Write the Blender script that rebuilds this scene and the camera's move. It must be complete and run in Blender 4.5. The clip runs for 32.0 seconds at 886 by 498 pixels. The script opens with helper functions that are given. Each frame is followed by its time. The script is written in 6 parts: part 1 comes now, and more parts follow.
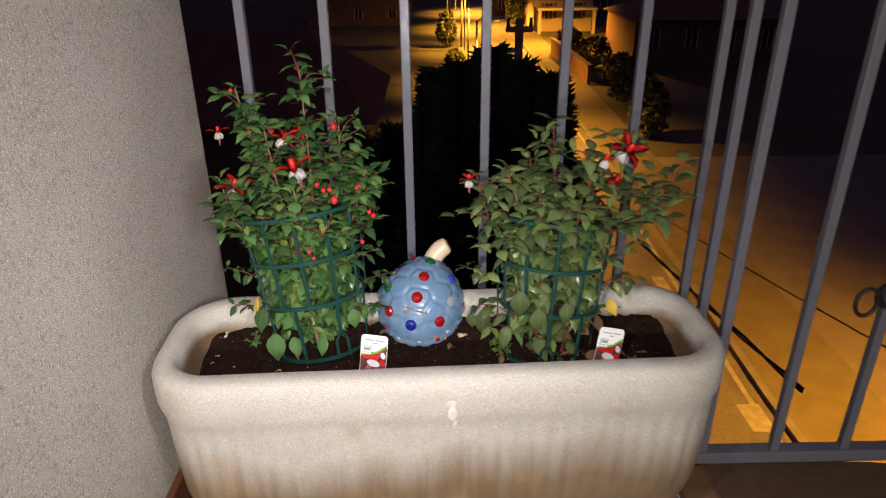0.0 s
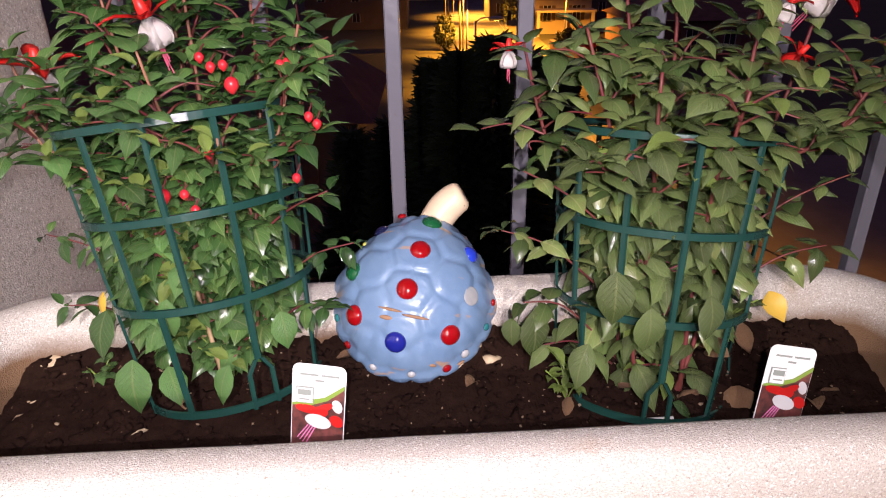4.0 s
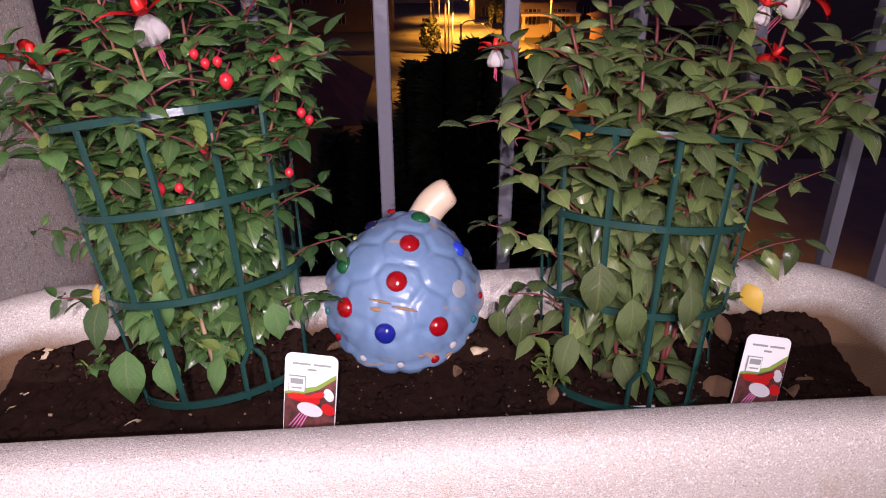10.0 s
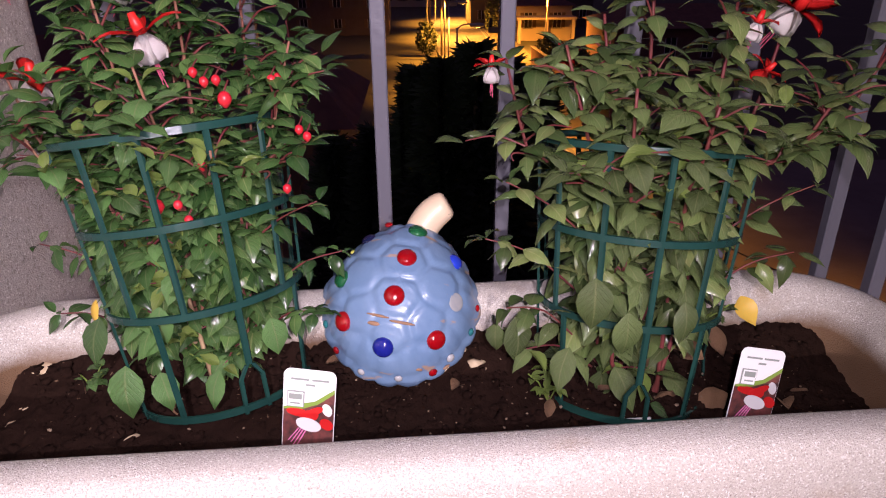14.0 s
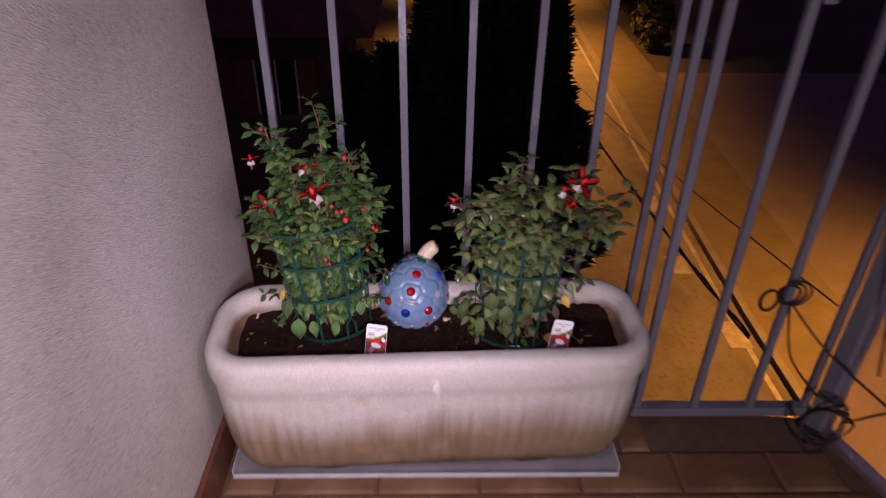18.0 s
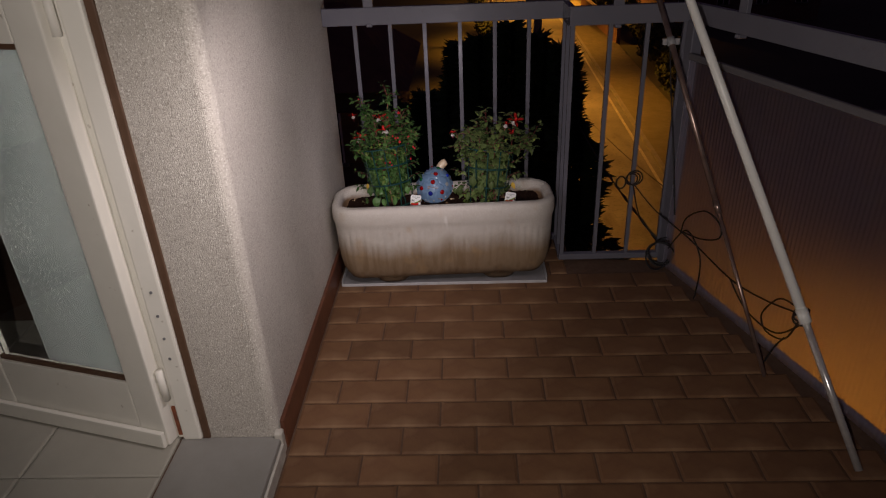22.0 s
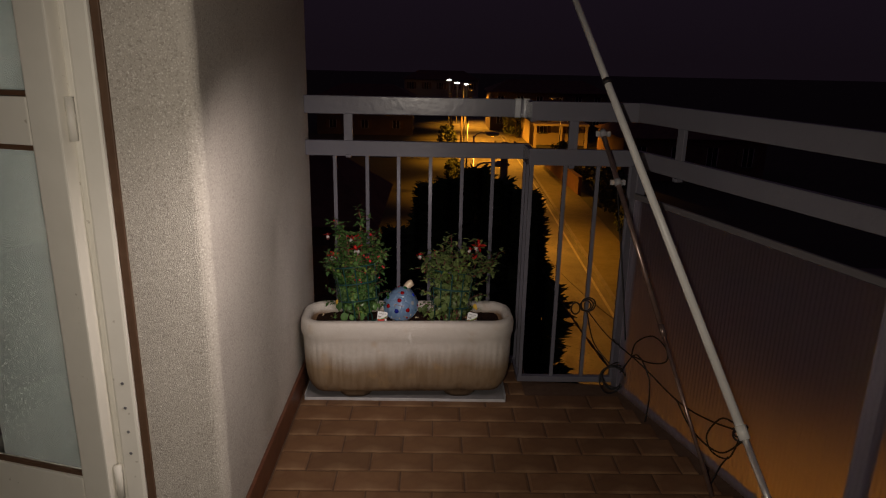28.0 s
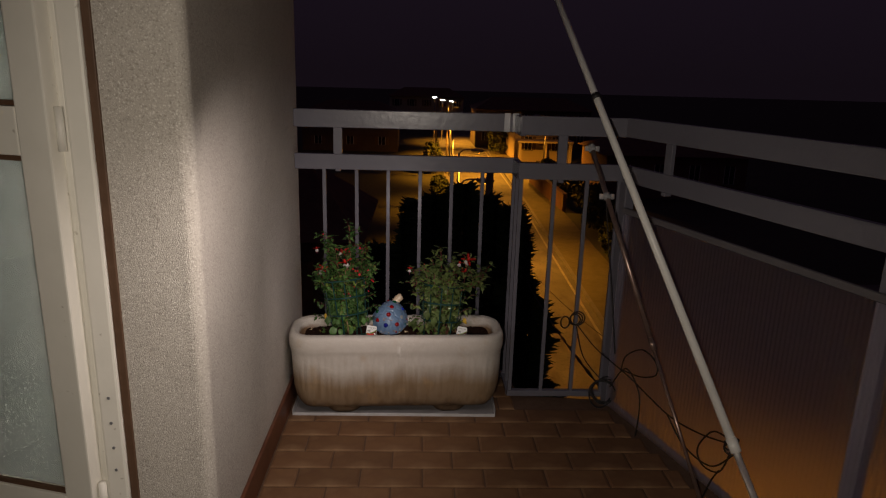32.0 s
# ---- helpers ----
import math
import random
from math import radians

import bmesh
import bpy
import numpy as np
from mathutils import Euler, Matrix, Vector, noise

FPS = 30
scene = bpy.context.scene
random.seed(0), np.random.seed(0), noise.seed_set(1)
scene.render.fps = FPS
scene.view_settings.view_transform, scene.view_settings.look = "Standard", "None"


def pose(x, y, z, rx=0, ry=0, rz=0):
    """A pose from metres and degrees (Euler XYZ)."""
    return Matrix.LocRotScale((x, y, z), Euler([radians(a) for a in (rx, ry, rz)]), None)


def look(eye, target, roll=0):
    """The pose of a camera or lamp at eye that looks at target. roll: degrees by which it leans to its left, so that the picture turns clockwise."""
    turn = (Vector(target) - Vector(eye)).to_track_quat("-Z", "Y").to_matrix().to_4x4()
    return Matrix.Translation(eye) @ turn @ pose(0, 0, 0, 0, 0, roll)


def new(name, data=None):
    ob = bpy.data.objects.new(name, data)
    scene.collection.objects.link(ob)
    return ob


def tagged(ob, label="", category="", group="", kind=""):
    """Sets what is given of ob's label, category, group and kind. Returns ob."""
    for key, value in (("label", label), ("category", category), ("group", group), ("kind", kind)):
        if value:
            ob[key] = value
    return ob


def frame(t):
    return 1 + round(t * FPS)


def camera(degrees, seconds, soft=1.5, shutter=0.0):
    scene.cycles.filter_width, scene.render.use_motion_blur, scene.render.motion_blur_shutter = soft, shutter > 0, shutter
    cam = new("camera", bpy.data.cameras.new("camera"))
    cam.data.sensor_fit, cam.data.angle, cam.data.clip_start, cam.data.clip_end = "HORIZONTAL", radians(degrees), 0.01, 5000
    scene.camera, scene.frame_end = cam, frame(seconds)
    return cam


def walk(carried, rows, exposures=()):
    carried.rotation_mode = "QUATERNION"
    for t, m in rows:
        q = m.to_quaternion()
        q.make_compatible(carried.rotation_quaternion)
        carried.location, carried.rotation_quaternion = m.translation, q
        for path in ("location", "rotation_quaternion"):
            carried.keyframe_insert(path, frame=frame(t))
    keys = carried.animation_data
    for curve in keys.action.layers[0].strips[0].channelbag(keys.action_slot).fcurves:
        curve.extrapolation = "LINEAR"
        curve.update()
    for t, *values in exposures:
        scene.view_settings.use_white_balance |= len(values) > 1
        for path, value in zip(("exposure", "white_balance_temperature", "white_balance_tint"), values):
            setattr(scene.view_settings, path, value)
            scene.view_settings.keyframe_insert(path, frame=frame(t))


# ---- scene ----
cam = camera(67.2, 32.0, soft=1.1, shutter=0.5)
METRES, EYE, TILT, LEAN, TURN = 2.65, 0.85, 0.0, 0.0, -2.3
PATH = [
    (0, (0.162, 0.072, 0.783), (0.187, 1.886, -0.060), -0.5),
    (0.5, (0.143, 0.168, 0.754), (0.144, 1.964, -0.125), -0.6),
    (1, (0.137, 0.286, 0.671), (0.198, 2.091, -0.187), 0.4),
    (1.5, (0.176, 0.372, 0.615), (0.209, 2.176, -0.248), -1.3),
    (2, (0.179, 0.433, 0.588), (0.148, 2.246, -0.256), -1.4),
    (2.5, (0.159, 0.452, 0.569), (0.136, 2.274, -0.256), -1.1),
    (3, (0.153, 0.456, 0.563), (0.166, 2.273, -0.273), -0.8),
    (3.5, (0.157, 0.457, 0.561), (0.178, 2.275, -0.273), -0.9),
    (5.5, (0.156, 0.454, 0.553), (0.203, 2.274, -0.275), -0.4),
    (6, (0.157, 0.455, 0.555), (0.201, 2.265, -0.296), -0.5),
    (6.5, (0.158, 0.452, 0.552), (0.194, 2.261, -0.300), -0.7),
    (7, (0.157, 0.450, 0.554), (0.192, 2.253, -0.310), -0.4),
    (7.5, (0.158, 0.447, 0.555), (0.199, 2.258, -0.294), -0.5),
    (8, (0.158, 0.446, 0.554), (0.207, 2.266, -0.274), -0.5),
    (8.5, (0.159, 0.447, 0.556), (0.211, 2.266, -0.274), -0.6),
    (9, (0.156, 0.444, 0.559), (0.213, 2.260, -0.277), -0.5),
    (9.5, (0.154, 0.442, 0.560), (0.226, 2.258, -0.275), -0.2),
    (10, (0.154, 0.442, 0.558), (0.225, 2.263, -0.267), -0.2),
    (10.5, (0.157, 0.442, 0.559), (0.229, 2.262, -0.267), -0.5),
    (11, (0.156, 0.444, 0.557), (0.234, 2.260, -0.278), -0.7),
    (11.5, (0.152, 0.443, 0.559), (0.231, 2.254, -0.285), -0.4),
    (12, (0.155, 0.440, 0.559), (0.236, 2.256, -0.274), -0.4),
    (12.5, (0.156, 0.442, 0.558), (0.239, 2.261, -0.269), -0.4),
    (13, (0.158, 0.442, 0.558), (0.237, 2.264, -0.263), -0.5),
    (13.5, (0.157, 0.441, 0.557), (0.234, 2.265, -0.258), -0.5),
    (14, (0.154, 0.442, 0.567), (0.234, 2.266, -0.249), -0.3),
    (14.5, (0.155, 0.441, 0.564), (0.237, 2.266, -0.250), -0.4),
    (16.5, (0.161, 0.434, 0.561), (0.252, 2.262, -0.246), -0.1),
    (17, (0.176, 0.355, 0.671), (0.211, 2.126, -0.258), 1.0),
    (17.5, (0.152, 0.213, 0.851), (0.157, 1.906, -0.215), -2.4),
    (18, (0.170, -0.054, 1.021), (0.209, 1.630, -0.057), 0.8),
    (18.5, (0.209, -0.339, 1.147), (0.210, 1.356, 0.085), -1.0),
    (19, (0.248, -0.577, 1.204), (0.16, 1.139, 0.181), -2.0),
    (19.5, (0.286, -0.675, 1.201), (0.192, 1.041, 0.178), -1.5),
    (20, (0.354, -0.825, 1.177), (0.144, 0.906, 0.197), -4.1),
    (20.5, (0.259, -0.95, 1.201), (0.132, 0.781, 0.207), -5.0),
    (21, (0.224, -1.071, 1.171), (0.168, 0.689, 0.223), -1.1),
    (21.5, (0.26, -1.16, 1.182), (0.16, 0.605, 0.247), -2.2),
    (22, (0.251, -1.226, 1.196), (0.176, 0.538, 0.257), -2.5),
    (22.5, (0.213, -1.269, 1.196), (0.222, 0.53, 0.322), 0.1),
    (23, (0.204, -1.302, 1.192), (0.187, 0.509, 0.342), 0.0),
    (23.5, (0.221, -1.357, 1.217), (0.204, 0.458, 0.376), -0.7),
    (24, (0.208, -1.389, 1.188), (0.21, 0.427, 0.35), -1.4),
    (24.5, (0.241, -1.375, 1.151), (0.255, 0.432, 0.293), -0.3),
    (25, (0.267, -1.349, 1.163), (0.366, 0.532, 0.491), 0.8),
    (25.5, (0.226, -1.387, 1.177), (0.331, 0.527, 0.607), 1.4),
    (27.5, (0.244, -1.363, 1.176), (0.271, 0.561, 0.628), 0.9),
    (28, (0.251, -1.366, 1.178), (0.284, 0.555, 0.622), 1.2),
    (28.5, (0.235, -1.366, 1.179), (0.293, 0.552, 0.616), 1.3),
    (29, (0.234, -1.367, 1.177), (0.284, 0.551, 0.612), 1.2),
    (29.5, (0.243, -1.369, 1.173), (0.306, 0.55, 0.616), 1.4),
    (30, (0.236, -1.357, 1.175), (0.309, 0.559, 0.606), 1.6),
    (30.5, (0.239, -1.364, 1.171), (0.311, 0.552, 0.604), 1.6),
    (31, (0.24, -1.364, 1.171), (0.324, 0.553, 0.606), 1.6),
    (31.5, (0.247, -1.36, 1.171), (0.335, 0.562, 0.624), 1.8),
    (32, (0.235, -1.364, 1.168), (0.312, 0.569, 0.66), 1.6),
]
EXPOSURES = [
    (0.0, 1.5, 6350, 9), (1.2, 2.05, 6350, 9), (2.2, 2.2, 6450, 14), (3.5, 2.1, 6400, 22), (5.5, 1.92, 6200, 32), (7.0, 1.86, 6150, 36), (11.0, 1.66, 6150, 38), (13.0, 1.75, 6150, 37), (16.5, 1.78, 6100, 35), (17.2, 1.3, 5950, 36), (18.0, 1.05, 6050, 44), (19.0, 0.55, 6100, 34), (20.0, 0.3, 6100, 25), (22.0, 0.1, 6450, 20), (25.0, -0.22, 7000, 16), (27.5, -0.12, 7000, 16), (32.0, -0.12, 7000, 16),
]
walk(cam, [(t, look(eye, target, roll)) for t, eye, target, roll in PATH], EXPOSURES)

# ---- world and light ----
world = bpy.data.worlds.new("night_sky")
scene.world = world
world.use_nodes = True
bg = world.node_tree.nodes["Background"]
bg.inputs["Strength"].default_value = 0.026
wn, wl = world.node_tree.nodes, world.node_tree.links
wc, ws, wr = wn.new("ShaderNodeTexCoord"), wn.new("ShaderNodeSeparateXYZ"), wn.new("ShaderNodeValToRGB")
wr.color_ramp.elements[0].color = (0.24, 0.16, 0.27, 1)
wr.color_ramp.elements[1].color = (0.55, 0.36, 0.75, 1)
wr.color_ramp.elements[1].position = 0.45
wl.new(wc.outputs["Generated"], ws.inputs["Vector"])
wl.new(ws.outputs["Z"], wr.inputs["Fac"])
wl.new(wr.outputs["Color"], bg.inputs["Color"])


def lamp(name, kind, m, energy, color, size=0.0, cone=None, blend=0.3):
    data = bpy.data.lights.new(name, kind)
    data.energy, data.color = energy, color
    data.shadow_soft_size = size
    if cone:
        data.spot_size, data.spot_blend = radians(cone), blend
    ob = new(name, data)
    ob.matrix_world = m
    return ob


# three always-lit lamps stand in for the moving phone torch: distant, close, middle part
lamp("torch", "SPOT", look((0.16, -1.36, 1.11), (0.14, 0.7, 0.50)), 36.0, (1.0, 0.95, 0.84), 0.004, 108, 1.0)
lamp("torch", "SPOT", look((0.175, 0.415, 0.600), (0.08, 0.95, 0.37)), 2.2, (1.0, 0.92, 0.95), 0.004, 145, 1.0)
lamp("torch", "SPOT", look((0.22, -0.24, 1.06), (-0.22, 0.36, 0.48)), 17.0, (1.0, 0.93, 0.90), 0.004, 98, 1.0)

# sodium street lamps
SODIUM = (1.0, 0.40, 0.030)
# the last stands unseen, added so that verge and screen glow orange
STREET_LAMPS = [(1.75, 23.0), (2.3, 33.0), (2.7, 48.0), (12.9, 66.0), (3.2, 64.0), (3.6, 80.0), (4.4, 98.0), (10.7, 9.5)]
STREET = 2000.0
GROUND = -8.6
for sx, sy in STREET_LAMPS:
    side = -1 if sx > 9 else 1
    lamp("street_light", "SPOT", look((sx + 0.95 * side, sy, GROUND + 5.70), (sx + 1.6 * side, sy, GROUND)), STREET * (3.7 if sy > 75 else 2.5 if sy > 60 else 1.9 if sy > 30 else 1.05 if sy < 10 else 0.75), SODIUM, 0.12, 165 if sx > 12 else 140 if sy < 10 else 126, 0.5)


# ---- materials ----
def mat(name, base, rough=0.6, metal=0.0, var=None, scale=8.0, detail=6.0, bump=0.0, bump_scale=60.0, coat=0.0,
        spec=0.5, mix=0.5, rand=0.0, transmission=0.0, ior=1.45, sub=0.0, obj=True):
    """base and var: two colours mixed by noise; bump: relief in metres."""
    m = bpy.data.materials.new(name)
    m.use_nodes = True
    nt = m.node_tree
    nodes, links = nt.nodes, nt.links
    p = nodes["Principled BSDF"]
    p.inputs["Roughness"].default_value = rough
    p.inputs["Metallic"].default_value = metal
    p.inputs["Coat Weight"].default_value = coat
    p.inputs["Coat Roughness"].default_value = 0.12
    p.inputs["Specular IOR Level"].default_value = spec
    p.inputs["Transmission Weight"].default_value = transmission
    p.inputs["IOR"].default_value = ior
    p.inputs["Base Color"].default_value = (*base, 1)
    tc = nodes.new("ShaderNodeTexCoord")
    out = None
    if var is not None:
        nz = nodes.new("ShaderNodeTexNoise")
        nz.inputs["Scale"].default_value = scale
        nz.inputs["Detail"].default_value = detail
        nz.inputs["Roughness"].default_value = 0.6
        links.new(tc.outputs["Object"], nz.inputs["Vector"])
        rp = nodes.new("ShaderNodeValToRGB")
        rp.color_ramp.elements[0].position = 0.5 - 0.28 * mix
        rp.color_ramp.elements[1].position = 0.5 + 0.28 * mix
        rp.color_ramp.elements[0].color = (*base, 1)
        rp.color_ramp.elements[1].color = (*var, 1)
        links.new(nz.outputs["Fac"], rp.inputs["Fac"])
        out = rp.outputs["Color"]
    if rand > 0:
        oi = nodes.new("ShaderNodeObjectInfo")
        hs = nodes.new("ShaderNodeHueSaturation")
        mr = nodes.new("ShaderNodeMapRange")
        mr.inputs["To Min"].default_value = 1 - rand
        mr.inputs["To Max"].default_value = 1 + rand
        links.new(oi.outputs["Random"], mr.inputs["Value"])
        links.new(mr.outputs["Result"], hs.inputs["Value"])
        if out is None:
            hs.inputs["Color"].default_value = (*base, 1)
        else:
            links.new(out, hs.inputs["Color"])
        out = hs.outputs["Color"]
    if out is not None:
        links.new(out, p.inputs["Base Color"])
    if bump > 0:
        n2 = nodes.new("ShaderNodeTexNoise")
        n2.inputs["Scale"].default_value = bump_scale
        n2.inputs["Detail"].default_value = 4.0
        links.new(tc.outputs["Object"], n2.inputs["Vector"])
        b = nodes.new("ShaderNodeBump")
        b.inputs["Strength"].default_value = 1.0
        b.inputs["Distance"].default_value = bump
        links.new(n2.outputs["Fac"], b.inputs["Height"])
        links.new(b.outputs["Normal"], p.inputs["Normal"])
    return m


def tune(m):
    nt = m.node_tree
    return nt.nodes, nt.links, nt.nodes["Principled BSDF"]


def blend_in(m, factor_socket, color, amount=1.0):
    """Mixes a further colour over a material's base colour by a factor."""
    nodes, links, p = tune(m)
    mx = nodes.new("ShaderNodeMix")
    mx.data_type = "RGBA"
    src = p.inputs["Base Color"].links[0].from_socket if p.inputs["Base Color"].links else None
    if src:
        links.new(src, mx.inputs["A"])
    else:
        mx.inputs["A"].default_value = p.inputs["Base Color"].default_value
    mx.inputs["B"].default_value = (*color, 1)
    if amount < 1:
        mu = nodes.new("ShaderNodeMath")
        mu.operation = "MULTIPLY"
        mu.inputs[1].default_value = amount
        links.new(factor_socket, mu.inputs[0])
        factor_socket = mu.outputs[0]
    links.new(factor_socket, mx.inputs["Factor"])
    links.new(mx.outputs["Result"], p.inputs["Base Color"])


def noise_mask(m, scale, lo, hi, stretch=(1, 1, 1), detail=5.0):
    """A soft-edged mask from noise between two levels."""
    nodes, links, _ = tune(m)
    tc = nodes.new("ShaderNodeTexCoord")
    mp = nodes.new("ShaderNodeMapping")
    mp.inputs["Scale"].default_value = stretch
    nz = nodes.new("ShaderNodeTexNoise")
    nz.inputs["Scale"].default_value = scale
    nz.inputs["Detail"].default_value = detail
    mr = nodes.new("ShaderNodeMapRange")
    mr.inputs["From Min"].default_value = lo
    mr.inputs["From Max"].default_value = hi
    links.new(tc.outputs["Object"], mp.inputs["Vector"])
    links.new(mp.outputs["Vector"], nz.inputs["Vector"])
    links.new(nz.outputs["Fac"], mr.inputs["Value"])
    return mr.outputs["Result"]


def roughcast(name, base, var):
    """Sprayed plaster: a dense coarse grain with bright and dark specks."""
    m = mat(name, base, 0.9, var=var, scale=5.0, mix=0.9, spec=0.25)
    nodes, links, p = tune(m)
    tc = nodes.new("ShaderNodeTexCoord")
    vo = nodes.new("ShaderNodeTexVoronoi")
    vo.inputs["Scale"].default_value = 560.0
    nz = nodes.new("ShaderNodeTexNoise")
    nz.inputs["Scale"].default_value = 420.0
    nz.inputs["Detail"].default_value = 5.0
    links.new(tc.outputs["Object"], vo.inputs["Vector"])
    links.new(tc.outputs["Object"], nz.inputs["Vector"])
    ad = nodes.new("ShaderNodeMath")
    ad.operation = "ADD"
    links.new(vo.outputs["Distance"], ad.inputs[0])
    links.new(nz.outputs["Fac"], ad.inputs[1])
    b = nodes.new("ShaderNodeBump")
    b.inputs["Strength"].default_value = 0.9
    b.inputs["Distance"].default_value = 0.0010
    links.new(ad.outputs[0], b.inputs["Height"])
    links.new(b.outputs["Normal"], p.inputs["Normal"])
    blend_in(m, noise_mask(m, 230.0, 0.52, 0.66), (0.20, 0.17, 0.14), 0.45)
    blend_in(m, noise_mask(m, 330.0, 0.58, 0.64), (0.82, 0.79, 0.73), 0.7)
    blend_in(m, noise_mask(m, 90.0, 0.60, 0.70), (0.22, 0.19, 0.16), 0.25)
    return m


M_PLASTER = roughcast("roughcast_plaster", (0.46, 0.42, 0.37), (0.56, 0.52, 0.46))
M_PLASTER_IN = mat("interior_plaster", (0.62, 0.60, 0.55), 0.9, var=(0.68, 0.66, 0.6), scale=4, bump=0.0006, bump_scale=90)
M_SKIRT = mat("brown_glazed_skirting", (0.10, 0.035, 0.018), 0.4, var=(0.15, 0.055, 0.028), scale=18, bump=0.0005)
M_GROUT = mat("dark_grout", (0.095, 0.050, 0.030), 0.95, var=(0.12, 0.07, 0.045), scale=40, bump=0.0008)
M_TILE = mat("terracotta_tile", (0.20, 0.105, 0.05), 0.62, var=(0.135, 0.062, 0.032), scale=13, mix=0.9, bump=0.0012, bump_scale=38, rand=0.14, spec=0.4)
blend_in(M_TILE, noise_mask(M_TILE, 6.0, 0.52, 0.66), (0.30, 0.18, 0.095), 0.65)
M_PAINT = mat("grey_rail_paint", (0.15, 0.147, 0.175), 0.26, var=(0.15, 0.145, 0.175), scale=30, mix=0.9, bump=0.0007, bump_scale=55, coat=0.25)
blend_in(M_PAINT, noise_mask(M_PAINT, 70.0, 0.68, 0.74), (0.14, 0.12, 0.12), 0.5)
M_WHITEPAINT = mat("white_door_paint", (0.82, 0.79, 0.71), 0.36, var=(0.76, 0.73, 0.65), scale=9, mix=0.8, bump=0.0006, bump_scale=25)
blend_in(M_WHITEPAINT, noise_mask(M_WHITEPAINT, 34.0, 0.69, 0.73), (0.33, 0.27, 0.2), 0.55)
M_BROWNWOOD = mat("dark_brown_wood", (0.085, 0.042, 0.022), 0.6, var=(0.13, 0.07, 0.04), scale=22, mix=0.9, bump=0.001, bump_scale=40)
M_RUST = mat("rusty_bolt_plate", (0.28, 0.08, 0.03), 0.7, var=(0.15, 0.05, 0.03), scale=60)
M_MARBLE = mat("grey_threshold_stone", (0.23, 0.22, 0.2), 0.35, var=(0.28, 0.27, 0.25), scale=12, mix=0.9, bump=0.0003)
M_ROOMTILE = mat("pale_room_tile", (0.42, 0.4, 0.34), 0.35, var=(0.36, 0.34, 0.29), scale=6, mix=0.9, rand=0.06)
M_FROST = mat("door_glass", (0.93, 0.96, 0.95), 0.03, transmission=1.0, spec=0.5)
M_BLIND = mat("pale_net_curtain", (0.40, 0.43, 0.42), 0.85, var=(0.31, 0.35, 0.34), scale=3)
M_CURTAIN = mat("plum_curtain", (0.07, 0.035, 0.05), 0.9, var=(0.05, 0.025, 0.04), scale=30)
M_SEALANT = mat("white_sealant", (0.55, 0.52, 0.46), 0.7, var=(0.4, 0.37, 0.32), scale=30)
M_TRAY = mat("grey_plastic_tray", (0.27, 0.26, 0.27), 0.45, var=(0.20, 0.185, 0.18), scale=20, mix=0.9, bump=0.0004)
M_TRAYEDGE = mat("pale_tray_edge", (0.50, 0.50, 0.51), 0.4, var=(0.42, 0.41, 0.40), scale=30)
M_WHITEPOLE = mat("white_pole_paint", (0.88, 0.87, 0.83), 0.3, var=(0.80, 0.79, 0.74), scale=20, mix=0.7)
M_CHROME = mat("chromed_steel", (0.85, 0.83, 0.81), 0.24, 0.6, var=(0.72, 0.69, 0.66), scale=50)
M_DARKSTEEL = mat("tarnished_steel", (0.42, 0.31, 0.27), 0.28, 0.75, var=(0.26, 0.17, 0.14), scale=35, mix=0.9)
M_BLACK = mat("black_rubber", (0.015, 0.014, 0.015), 0.55, var=(0.022, 0.02, 0.02), scale=60)
M_CLEAR = mat("clear_plastic", (0.85, 0.86, 0.88), 0.22, var=(0.7, 0.7, 0.72), scale=60, transmission=0.6)
# the purple tint puts haze over the screen into the plastic's colour
M_PANEL = mat("translucent_corrugated_plastic", (0.90, 0.83, 0.92), 0.37, var=(0.82, 0.75, 0.84), scale=4, transmission=0.945, spec=0.2, ior=1.10)


def diffuse_through(m, color, amount):
    """Lets part of the light through a plastic sheet scattered."""
    nodes, links, p = tune(m)
    tr = nodes.new("ShaderNodeBsdfTranslucent")
    tr.inputs["Color"].default_value = (*color, 1)
    mx = nodes.new("ShaderNodeMixShader")
    mx.inputs["Fac"].default_value = amount
    links.new(p.outputs[0], mx.inputs[1])
    links.new(tr.outputs[0], mx.inputs[2])
    links.new(mx.outputs[0], nodes["Material Output"].inputs["Surface"])


diffuse_through(M_PANEL, (0.80, 0.68, 0.68), 0.24)
M_CAGE = mat("dark_green_plastic", (0.009, 0.042, 0.034), 0.26, var=(0.013, 0.056, 0.045), scale=40, mix=0.9, bump=0.0002, bump_scale=200)
M_BARK = mat("red_green_stem", (0.13, 0.014, 0.026), 0.45, var=(0.17, 0.055, 0.036), scale=35, mix=0.9)
M_STEM = mat("woody_stem", (0.30, 0.16, 0.09), 0.7, var=(0.24, 0.07, 0.05), scale=45, mix=0.9)


